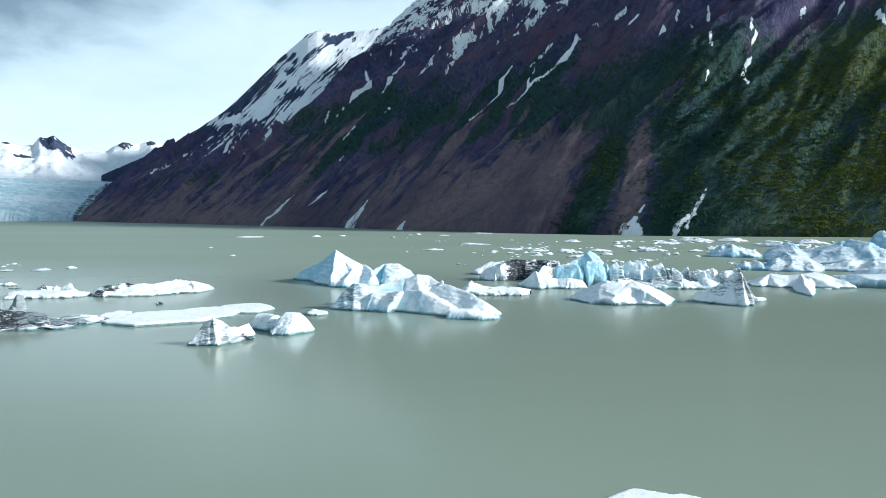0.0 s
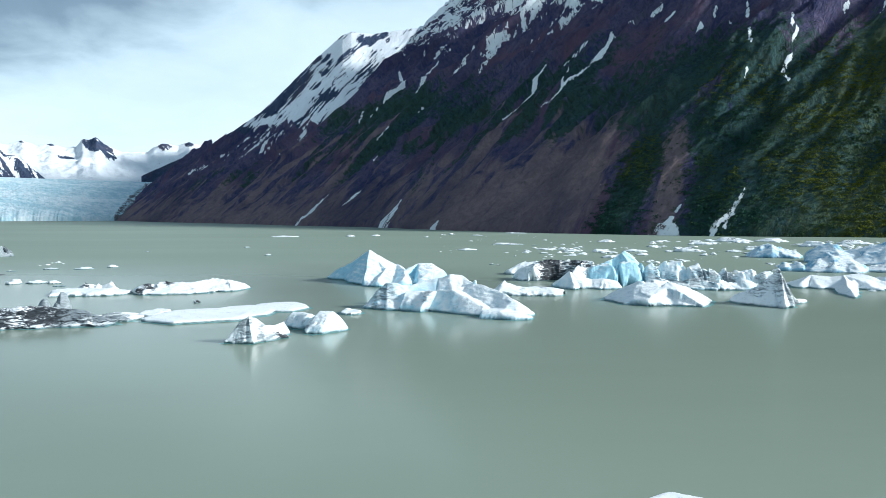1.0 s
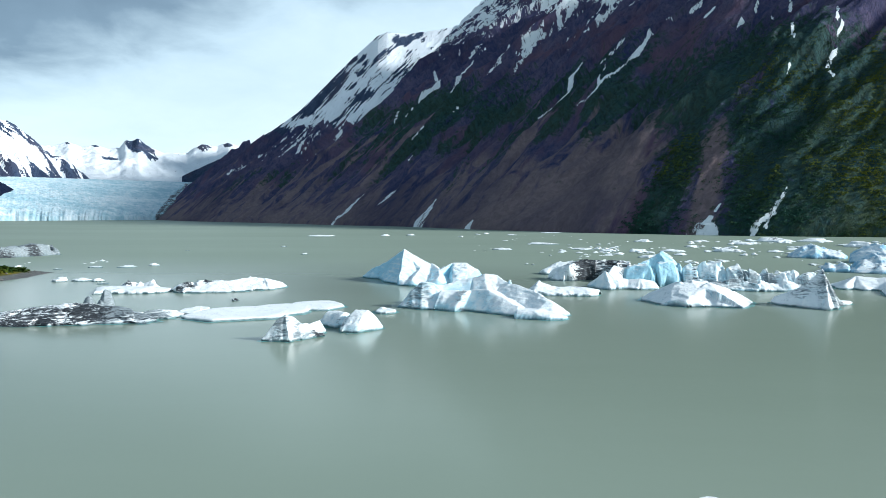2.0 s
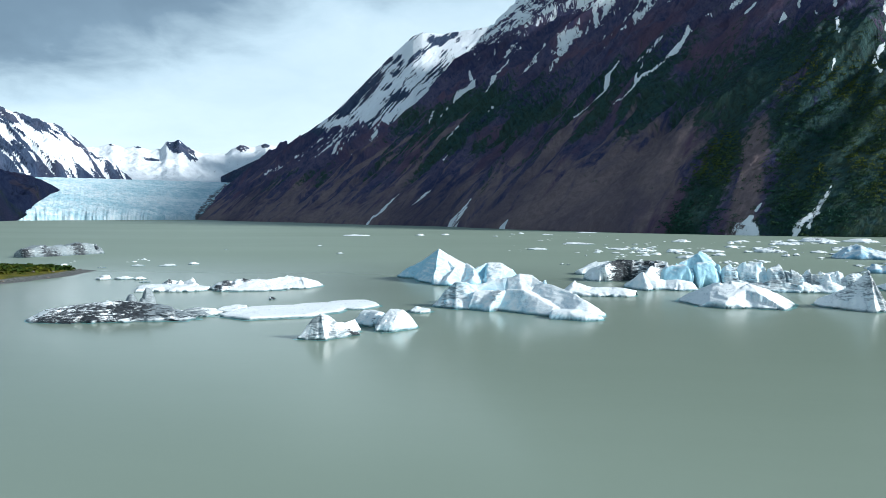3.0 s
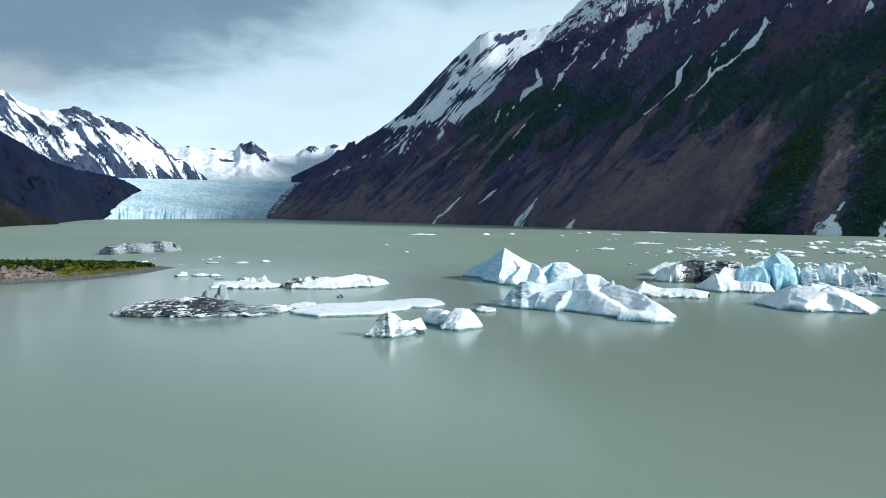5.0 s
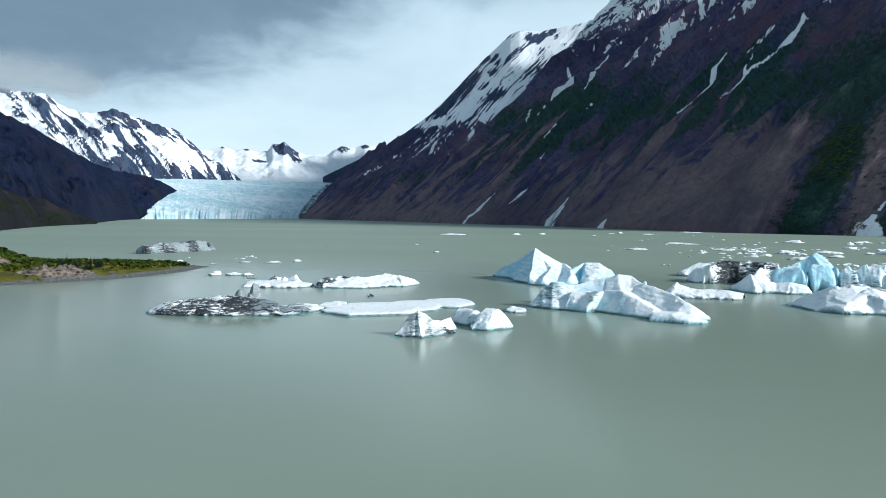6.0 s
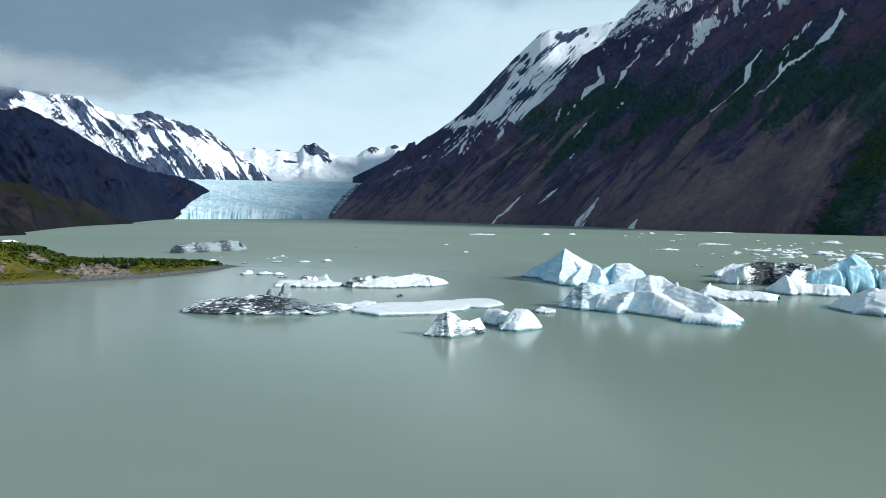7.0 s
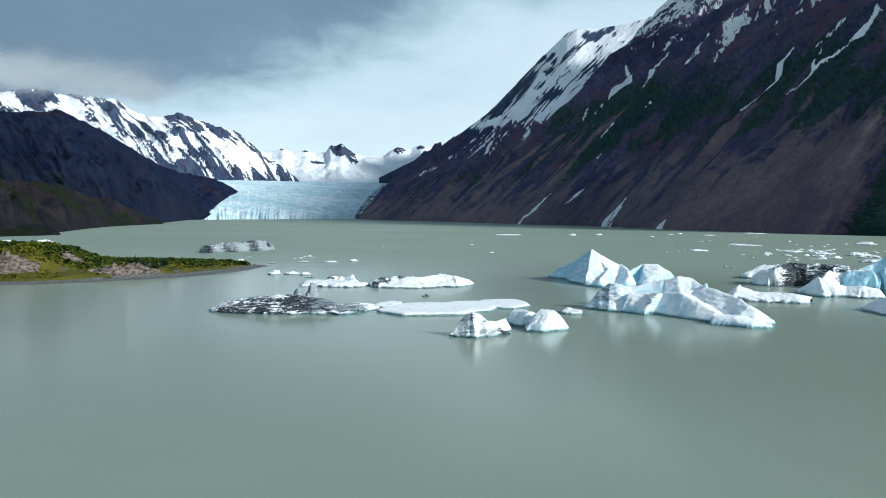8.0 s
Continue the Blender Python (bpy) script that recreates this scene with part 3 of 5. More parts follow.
arc_ridge("shore_knoll", [(75, 500, 700, 60, 0), (60, 600, 800, 58, 0), (53.2, 690, 900, 55, 0), (49.5, 800, 1100, 54, 0), (46.1, 1155, 1330, 38, 0), (43.6, 1340, 1420, 12, 0), (42.6, 1395, 1440, 1, 0)],
          "rocky brown knoll on the lake shore", KNOLL, 360, 160, 30, (900, 60), 151, leafy=0.75, ribs=(30, 24, 80, 0.8), tone=0.25)
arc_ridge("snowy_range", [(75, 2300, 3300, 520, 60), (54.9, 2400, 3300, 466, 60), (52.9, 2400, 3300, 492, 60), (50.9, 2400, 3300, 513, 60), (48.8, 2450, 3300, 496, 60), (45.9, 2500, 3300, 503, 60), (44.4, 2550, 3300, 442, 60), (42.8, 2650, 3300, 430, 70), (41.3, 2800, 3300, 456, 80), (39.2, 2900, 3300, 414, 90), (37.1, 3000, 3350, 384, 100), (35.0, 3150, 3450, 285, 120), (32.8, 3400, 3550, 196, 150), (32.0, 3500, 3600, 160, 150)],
          "snowy mountain range with dark rock ribs", HAZY_RANGE, 380, 180, 60, (100, 150), 171, ribs=(50, 27, 230, 1.15), bare=[(50.5, 1.0, 480, 60), (46.0, 1.2, 450, 60), (44.0, 1.0, 380, 60), (41.3, 0.8, 440, 35), (38.7, 1.4, 385, 45)])
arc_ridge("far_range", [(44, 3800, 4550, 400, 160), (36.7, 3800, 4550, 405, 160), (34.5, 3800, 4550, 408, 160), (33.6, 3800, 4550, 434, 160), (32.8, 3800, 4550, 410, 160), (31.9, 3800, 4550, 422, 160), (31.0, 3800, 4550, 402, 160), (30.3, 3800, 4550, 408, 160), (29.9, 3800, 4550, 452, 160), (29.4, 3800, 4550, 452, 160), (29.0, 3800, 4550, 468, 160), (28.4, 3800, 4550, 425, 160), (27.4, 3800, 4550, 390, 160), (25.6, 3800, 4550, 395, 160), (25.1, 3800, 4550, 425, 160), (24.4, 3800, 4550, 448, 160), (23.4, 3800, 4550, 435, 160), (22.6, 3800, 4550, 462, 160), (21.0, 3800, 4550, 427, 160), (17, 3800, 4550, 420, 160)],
          "far white snowfield with rock peaks", HAZY_RANGE, 360, 130, 34, (60, 100), 191, ribs=(35, 16, 60, 0.10), first=-0.3, bare=[(29.4, 0.7, 440, 60), (28.8, 0.7, 420, 60), (28.2, 0.4, 370, 40), (31.0, 0.9, 320, 25), (33.6, 0.35, 430, 20), (31.9, 0.4, 418, 16), (24.3, 0.8, 430, 45), (22.6, 0.5, 450, 40), (27.9, 0.4, 330, 25)])


arc_ridge("low_point", [(75, 520, 640, 16, 0), (60, 600, 720, 14, 0), (53.2, 668, 770, 10, 0), (51.0, 680, 760, 8, 0), (50.0, 690, 740, 4, 0), (49.5, 698, 715, 0.5, 0)],
          "low dark wooded point on the lake shore", KNOLL, 160, 60, 5, (900, 60), 161, leafy=0.9, ribs=(30, 20, 60, 0.4))


def cloud_material():
    n = Nodes("low_cloud")
    n.bsdf.inputs["Specular IOR Level"].default_value = 0.0
    v = n.coord("Object", (1.0, 1.0, 2.2))
    puff = n.noise(v, 0.004, 4, 0.5, 0.3)
    n.put(n.bsdf.inputs["Alpha"], n.step(n.math('MULTIPLY_ADD', n.math('SUBTRACT', puff, 0.5), 0.6, n.attr("thick")), 0.12, 1.0))
    return n.done((0.30, 0.335, 0.36), 1.0)


def build_cloud():
    """A bank of cloud that hides the tops of the western range."""
    A, H = np.meshgrid(np.linspace(62, 38.2, 150), np.linspace(380, 760, 44))
    edge = np.interp(A, (38, 41, 43, 45, 50, 62), (450, 425, 412, 420, 428, 430)) + 26 * fbm(A / 3.0, H / 160, 3, 231)
    thick = 0.85 * smooth(-20, 90, H - edge) * (1 - smooth(90, 260, H - edge)) * smooth(39.5, 44.0, A)
    X, Y = bearing(A, 2990.0 + 0 * A)
    me = grid_mesh("low_cloud", X, Y, H, floats={"thick": thick})
    me.materials.append(cloud_material())
    ob = tagged(new("low_cloud", me), "soft grey cloud bank hiding the range's tops", "cloud", kind="stuff")
    ob.visible_shadow = False


build_cloud()


def build_glacier():
    v = np.concatenate([np.linspace(0, 0.012, 8), np.linspace(0.0135, 0.36, 200), np.linspace(0.37, 1, 70)])
    w = np.linspace(-0.15, 1.15, 420)
    V, Wd = np.meshgrid(v, w, indexing="ij")
    lx, ly = bearing(40.4, 2530)
    rx, ry = bearing(27.7, 2690)
    bx, by = bearing(42.0, 4000)
    cx, cy = bearing(22.0, 4300)
    x0, y0 = lx + (rx - lx) * Wd, ly + (ry - ly) * Wd
    x1, y1 = bx + (cx - bx) * Wd, by + (cy - by) * Wd
    nick = 26 * fbm(Wd * 22, Wd * 0 + 1.5, 4, 201)
    back_x, back_y = (x1 - x0) / np.hypot(x1 - x0, y1 - y0), (y1 - y0) / np.hypot(x1 - x0, y1 - y0)
    X, Y = x0 + (x1 - x0) * V + nick * back_x * (1 - smooth(0, 0.06, V)), y0 + (y1 - y0) * V + nick * back_y * (1 - smooth(0, 0.06, V))
    Z = (17 + 5 * fbm(Wd * 60, Wd * 0 + 2.5, 4, 205) * (1 - smooth(0.012, 0.05, V))) * smooth(0, 0.006, V) + 140 * np.clip((V - 0.01) / 0.3, 0, 1) ** 0.85 + 36 * np.clip((V - 0.3) / 0.7, 0, 1)
    Z = Z + smooth(0.002, 0.02, V) * (6.5 * fbm((X * 0.83 + Y * 0.56) / 30, (Y * 0.83 - X * 0.56) / 13, 5, 211, 0.65, True) + 5 * fbm(X / 90, Y / 90, 3, 213)) * (1 - 0.8 * smooth(0.1, 0.5, V)) - 1.5
    dirt = smooth(1.0, 1.04, Wd) + 0.75 * (np.exp(-((Wd - 0.99) / 0.03) ** 2) + np.exp(-((Wd - 0.01) / 0.03) ** 2)) * (1 - 0.7 * V) + 0.25 * np.exp(-((Wd - 0.86) / 0.015) ** 2)
    snow = smooth(0.30, 0.62, V + 0.15 * fbm(X / 200, Y / 200, 3, 217))
    me = grid_mesh("glacier", X, Y, Z, floats={"dirt": dirt, "snow": snow}, flow=(X * 0.8 + Y * 0.6, Y * 0.8 - X * 0.6))
    me.materials.append(GLACIER)
    return tagged(new("glacier", me), "pale blue crevassed glacier ending in the lake", "glacier", kind="structure")


build_glacier()
# ---- icebergs ----
ICEBERGS = []


def berg(name, label, az, d, peaks=(), ridges=(), spines=(), dirt=(), blue=0.25, step=0.35, seed=1, rough=0.1, warp=0.06, ice=None, group="", turn=0.0, category="iceberg", cut=0.35, facets=45, shelf=0.0, grey=(), undercut=0.5):
    """One floating piece of ice. peaks: place right and away, height, reach left, right, near, far, and how full
    the sides are (1 a pyramid, 2 a dome, 6 a slab). ridges: near and far edge, place of the crest between them (0 to 1), fullness of
    the near and far side, and the crest's line as (right, height) pairs. spines: how far the far and the near side reach, how full they are,
    and the crest's line as (right, away, height). dirt: place, radii and strength of gritty patches."""
    x0 = min([p[0] - p[3] for p in peaks] + [r[5][0][0] for r in ridges] + [q[0] - k[1] for k in spines for q in k[4]])
    x1 = max([p[0] + p[4] for p in peaks] + [r[5][-1][0] for r in ridges] + [q[0] + k[1] for k in spines for q in k[4]])
    y0 = min([p[1] - p[5] for p in peaks] + [r[0] for r in ridges] + [q[1] - k[1] for k in spines for q in k[4]])
    y1 = max([p[1] + p[6] for p in peaks] + [r[1] for r in ridges] + [q[1] + k[0] for k in spines for q in k[4]])
    step = step * 1.15
    m = 0.12 * (x1 - x0) + 2 * step
    xs = np.arange(x0 - m, x1 + m, step)
    ys = np.arange(y0 - m, y1 + m, step)
    X, Y = np.meshgrid(xs, ys)
    size = max(x1 - x0, 2.0)
    ox, oy = seed * 17.3, seed * 9.1
    wx = X + warp * size * 0.5 * fbm((X + ox) / (0.28 * size), (Y + oy) / (0.28 * size), 4, seed)
    wy = Y + warp * size * 0.5 * fbm((X - oy) / (0.28 * size), (Y + ox) / (0.28 * size), 4, seed + 50)
    Z = np.full(X.shape, -3.0)
    rnd = random.Random(seed)
    for px, py, pz, left, right, near, far, full in peaks:
        dx, dy = wx - px, wy - py
        dx = np.where(dx < 0, dx / left, dx / right)
        dy = np.where(dy < 0, dy / near, dy / far)
        # a chipped outline: flat facets round the middle
        round_r = np.hypot(dx, dy)
        chip = np.zeros_like(dx)
        sides = rnd.choice((5, 6, 7))
        turn0 = rnd.uniform(0, 6.28)
        for k in range(sides):
            th = turn0 + 2 * math.pi * (k + rnd.uniform(-0.25, 0.25)) / sides
            chip = np.maximum(chip, (dx * math.cos(th) + dy * math.sin(th)) * rnd.uniform(1.0, 1.15))
        soft = 0.25 if full < 1.5 else (0.6 if full < 3 else 0.3)
        r = chip * (1 - soft) + round_r * soft
        if full >= 3:
            tip = 1 + rnd.uniform(-0.22, 0.22) * dx + rnd.uniform(-0.05, 0.3) * dy
            h = pz * np.minimum(tip, (1 - r) * full * 0.9)
        else:
            h = pz * (1 - np.minimum(r, 1) ** full)
        Z = np.maximum(Z, np.where(r < 1, h, -pz * 1.2 * (r - 1) * max(1.0, full * 0.6) - 0.02))
    for near, far, at, front, rear, line in ridges:
        lx, lh = (np.array(c, float) for c in zip(*line))
        jag = 0.012 * size * fbm((wx + ox) / (0.03 * size), wy / (0.1 * size), 3, seed + 12)
        top = np.interp(wx + jag, lx, lh, left=-2.0, right=-2.0)
        end = np.clip(np.minimum(wx - lx[0], lx[-1] - wx) / (0.22 * (lx[-1] - lx[0])), 0, 1)
        half = 0.5 * (far - near) * (0.35 + 0.65 * np.sqrt(np.clip(1 - (1 - end) ** 2, 0, 1)))
        mid = 0.5 * (near + far) + 0.12 * (far - near) * fbm((wx + oy) / (0.2 * size), wy * 0, 3, seed + 14)
        v = (wy - mid + half) / (2 * half)
        # the crest wanders, which turns the faces this way and that
        kink = np.clip(at + 0.16 * fbm((wx + ox) / (0.17 * size), wy * 0 + 5, 3, seed + 15), 0.08, 0.92)
        g = np.where(v < kink, np.clip(v / kink, 0, 1) ** front, np.clip((1 - v) / (1 - kink), 0, 1) ** rear)
        Z = np.maximum(Z, np.where((v > 0) & (v < 1) & (top > 0), top * g, -0.5 * np.maximum(np.abs(v - 0.5) * 2 - 1, 0.05)))
    for far, near, full_far, full_near, line in spines:
        crest = max(q[2] for q in line)
        cap = 0.4 + 0.06 * math.hypot(line[-1][0] - line[0][0], line[-1][1] - line[0][1])
        for k, ((ax, ay, ah), (bx, by, bh)) in enumerate(zip(line, line[1:])):
            ex, ey = bx - ax, by - ay
            long = math.hypot(ex, ey)
            raw = ((wx - ax) * ex + (wy - ay) * ey) / long ** 2
            t = np.clip(raw, 0, 1)
            across = (ex * (wy - ay) - ey * (wx - ax)) / long
            h = ah + (bh - ah) * t
            reach = np.where(across > 0, far, near) * (h / crest) ** 0.6 * (1 + 0.3 * fbm((wx + ox) / (0.13 * size), (wy + oy) / (0.13 * size), 3, seed + 61))
            # past the two ends of the crest the ice falls off steeply
            end = ((raw < 0) & (k == 0)) | ((raw > 1) & (k == len(line) - 2))
            r = np.hypot(across / reach, (raw - t) * long / np.minimum(np.where(end, cap, 1.5 * cap), reach))
            Z = np.maximum(Z, np.where(r < 1, h * (1 - np.minimum(r, 1) ** np.where(across > 0, full_far, full_near)), -0.9 * (r - 1) - 0.02))
    tall = max([p[2] for p in peaks] + [max(h for _, h in r[5]) for r in ridges] + [q[2] for k in spines for q in k[4]])
    if facets:
        # split faces: each vertex lies on the lowest of the planes that touch the body at the nearest few break points
        rng = np.random.default_rng(seed)
        gy0, gx0 = np.gradient(Z, step)
        rows_in, cols_in = np.nonzero(Z > 0.12 * tall)
        pick = rng.choice(len(rows_in), min(facets, len(rows_in)), replace=False)
        ri, ci = rows_in[pick], cols_in[pick]
        sx, sy = X[ri, ci], Y[ri, ci]
        sz = Z[ri, ci]
        sgx, sgy = np.clip(gx0[ri, ci], -2.5, 2.5), np.clip(gy0[ri, ci], -2.5, 2.5)
        far2 = (X.ravel()[:, None] - sx) ** 2 + ((Y.ravel()[:, None] - sy) * 1.2) ** 2
        near3 = np.argpartition(far2, 3, axis=1)[:, :3]
        planes = sz[near3] + sgx[near3] * (X.ravel()[:, None] - sx[near3]) + sgy[near3] * (Y.ravel()[:, None] - sy[near3])
        flat = planes.min(axis=1).reshape(X.shape)
        flat = np.clip(flat, Z - 0.22 * tall, Z + 0.16 * tall)
        Z = np.where(Z > 0, Z + (flat - Z) * 0.85 * np.clip(Z / (0.15 * tall), 0, 1), Z)
    over = np.clip(Z / (0.35 * tall), 0, 1)
    ridge = fbm((X + ox) / (0.16 * size), (Y - ox) / (0.11 * size), 3, seed + 3, 0.5, True) - 0.25
    cell = np.clip(0.13 * size, 1.2, 4.0)
    bowls = scallop((X + ox + 0.4 * Z) / cell, (Y + oy) / (cell * 1.3), seed) - 0.3
    small = scallop((X - oy) / (0.36 * cell), (Y + ox) / (0.36 * cell), seed + 9) - 0.3
    Z = Z + over * rough * tall * (0.35 * ridge + 0.45 * bowls + 0.15 * small)
    Z = Z + np.clip(Z / 0.5, 0, 1) * min(0.02 * tall, 0.08) * fbm((X + oy) / 0.8, (Y + ox) / 0.8, 3, seed + 4)
    lam = 0.17 * tall
    ph = (Z + 0.42 * X + 0.22 * Y + 0.9 * lam * fbm((X + ox) / (0.12 * size), (Y + oy) / (0.12 * size), 3, seed + 21)) / lam
    ledge = (ph - np.floor(ph)) ** 2.5
    patch = smooth(-0.25, 0.35, fbm((X - ox) / (0.3 * size), (Y + ox) / (0.3 * size), 2, seed + 22))
    Z = Z + over * patch * min(1.0, rough * 12) * 0.22 * lam * (ledge - 0.28)
    if cut:
        wall = cut * (0.75 + 0.5 * fbm((X + ox) / (0.3 * size), (Y + oy) / (0.3 * size), 3, seed + 6))
        Z = np.where(Z > 0, Z * (1 - wall / (tall + wall)) + wall * np.clip(Z / 0.12, 0, 1), Z)
    dm = np.zeros_like(X)
    for px, py, rx, ry, k in dirt:
        r = ((X - px) / rx) ** 2 + ((Y - py) / ry) ** 2
        dm = np.maximum(dm, k * np.exp(-r))
    gm = np.zeros_like(X)
    for px, py, rx, ry, k in grey:
        gm = np.maximum(gm, k * np.exp(-((X - px) / rx) ** 2 - ((Y - py) / ry) ** 2))
    gx, gy = np.gradient(Z, step)[1], np.gradient(Z, step)[0]
    # steeper faces get more blue, which paints in the tint of shaded sides
    steep = np.clip(np.hypot(gx, gy) / 1.6, 0, 1)
    bl = np.clip(blue * (0.25 + 0.9 * steep), 0, 1)
    # band above the waterline that takes the wet and painted undercut colour
    wet_shade = 1 - smooth(0.10, 0.42, Z)
    # the waves gnaw a notch along the waterline
    gnaw = undercut * (1 - smooth(0.06, 0.34, Z)) * smooth(-0.35, 0.15, fbm((X + oy) / (0.15 * size), (Y - ox) / (0.15 * size), 2, seed + 63))
    away = np.maximum(np.hypot(gx, gy), 0.2)
    X, Y = X + gnaw * gx / away, Y + gnaw * gy / away
    me = grid_mesh(name, X, Y, np.maximum(Z, -0.6), keep=Z > -0.12, floats={"dirt": dm, "grey": gm, "blue": bl, "wet_shade": wet_shade})
    me.materials.append(ice or ICE)
    ob = new(name, me)
    px, py = bearing(az, d)
    ob.matrix_world = pose(px, py, 0.0, 0, 0, az + turn)
    tagged(ob, label, category, group)
    if shelf:
        # the foot that the waves leave just under the surface, wider in some places
        foot = Z > 0.0
        X, Y = np.meshgrid(xs, ys)
        grown = foot.copy()
        wide = fbm((X + ox) / (0.2 * size), (Y + oy) / (0.2 * size), 3, seed + 31)
        for k in range(1, int(shelf / step) + 1):
            side = grown.copy()
            side[:-1] |= grown[1:]; side[1:] |= grown[:-1]; side[:, :-1] |= grown[:, 1:]; side[:, 1:] |= grown[:, :-1]
            grown = grown | (side & (wide > -0.55 + 1.1 * k * step / shelf))
        low = grid_mesh("shelf", X, Y, np.full(X.shape, 0.03), keep=grown)
        low.materials.append(SHELF)
        foot_ob = new("shelf", low)
        foot_ob.parent = ob
        tagged(foot_ob, "turquoise ice shelf awash at the waterline")
    ICEBERGS.append(ob)
    return ob


FIELD = "icebergs on the lake"
berg("iceberg", "tall white iceberg with a sharp peak and blue shaded face", 7.6, 192.2,
     spines=[(4, 5, 1.2, 1.2, [(-2.6, 0, 6.6), (0.5, -6, 3.9), (-1.5, -15, 1.4)]), (4, 5, 1.3, 1.3, [(4.0, 0.8, 4.6), (5.5, -6, 3.2), (5.0, -14, 1.5)]), (7, 17, 1, 1.15, [(-3.7, 1.4, 8.5), (0.5, 1.1, 6.1), (4.3, 0.8, 3.8), (7.2, -1.2, 2.6)]), (7, 9, 1, 1, [(-4.2, -9.6, 0.7), (-4.0, -5.0, 4.4), (-3.7, 1.4, 8.5)]), (5, 4, 0.9, 0.9, [(-15.5, 9.4, 0.5), (-13.2, 7.5, 2.7), (-8.5, 5.3, 4.8), (-3.7, 1.4, 8.5)]), (6, 10, 1.4, 1.5, [(7.6, -1.2, 3.7), (9.5, -3.0, 4.9), (12.9, -3.3, 4.9), (15.5, -5.1, 3.1)])],
     blue=0.8, shelf=0.5, seed=3, rough=0.07, warp=0.045, step=0.17, facets=0, grey=[(12, -6, 5, 5, 0.3)], group=FIELD)
berg("iceberg", "broad white iceberg with grey-streaked flank", 2.1, 133.2,
     spines=[(5, 5, 1, 0.8, [(-15.8, 1.5, 0.7), (-14.3, 2.4, 3.0), (-12.3, 3.2, 4.9), (-10.1, 3.3, 4.6), (-8.3, 2.4, 3.2)]), (6, 5, 3, 3, [(-8.3, 2.4, 3.1), (-5.7, 1.6, 3.1), (-2.9, 0.0, 3.4)]), (4, 3, 1.5, 1.5, [(-11.6, 8.5, 3.6), (-8.6, 9.5, 3.7), (-5.0, 10.4, 4.7), (-1.4, 10.5, 5.3)]), (6, 8, 1.2, 1.3, [(-2.5, 5.1, 5.4), (0.2, 5.1, 6.4), (2.6, 5.1, 6.1), (4.3, 2.6, 5.0)]), (5, 6, 1.1, 1.2, [(4.3, 2.6, 5.0), (7.2, -0.7, 4.5), (9.6, -3.8, 3.7), (11.7, -7.4, 2.7), (12.6, -8.8, 1.5)]), (7, 3.5, 2, 1.1, [(-2.9, 0.0, 3.5), (0.3, -1.5, 3.8), (3.4, -4.6, 2.5), (6.2, -7.5, 1.3)]), (4, 2.5, 4, 4, [(6.3, -9.6, 1.2), (9.2, -10.9, 1.2), (11.6, -12.3, 0.8), (13.4, -12.9, 0.3)]), (0.8, 0.8, 2, 2, [(4.9, 1.7, 5.5), (5.3, 1.7, 5.4)])],
     blue=0.6, shelf=0.5, seed=7, rough=0.045, warp=0.05, step=0.15, facets=0, grey=[(-13.5, 2, 3.5, 4, 0.55), (-4.5, -1, 1.2, 3, 0.6), (-8, 5, 4, 3, 0.4)], group=FIELD)
berg("iceberg", "low white ice floe with a turquoise edge", -4.1, 156.7,
     ridges=[(0, 12, 0.6, 0.4, 0.6, [(-8.0, 0.1), (-6.6, 1.5), (-5.2, 2.7), (-3.6, 2.0), (-1.6, 1.3), (2.4, 1.3), (5.7, 1.2), (8.7, 0.6)])], blue=0.35, shelf=0.8, seed=11, rough=0.06, step=0.17, group=FIELD)
berg("iceberg", "dark grit-covered iceberg with steep walls", -5.7, 200.0,
     spines=[(8, 2.2, 3, 5, [(-3.1, -5.7, 3.8), (-2.0, -3.9, 4.7), (0.9, -1.7, 5.4), (3.8, -1.3, 5.1), (7.1, -0.8, 5.1), (12.3, -1.7, 5.1)]), (6, 4, 1.5, 1.5, [(-11.0, 13.8, 1.4), (-7.1, 16.4, 3.2), (-2.8, 17.1, 3.8)]), (2, 2, 2, 2, [(-11.4, -5.3, 0.9), (-8.0, -4.7, 0.8), (-4.5, -5.9, 1.6)]), (3, 3, 1.1, 1.1, [(7.5, -9.1, 2.1), (8.6, -5.7, 4.0), (10.0, -2.1, 5.1)])],
     blue=0.3, shelf=0.4, seed=13, rough=0.13, warp=0.05, step=0.17, facets=50, cut=0.5, dirt=[(1, -3, 5, 6, 1.05), (9, 0, 4, 6, 0.85), (14.5, 1, 3, 5, 0.7)], grey=[(5, -3, 9, 4, 0.7), (-9, 6, 5, 5, 0.4)], group=FIELD)
berg("iceberg", "white iceberg with a sharp fin", -9.0, 177.4,
     spines=[(5, 6, 1.1, 1.2, [(-5.5, -1.9, 2.4), (-4.3, -0.2, 4.1), (-2.4, 0.2, 2.7), (1.0, 0.9, 2.0), (4.0, 0.1, 2.3), (7.0, 0.7, 1.7)])],
     blue=0.5, shelf=0.5, seed=17, rough=0.05, warp=0.035, step=0.15, facets=0, group=FIELD)
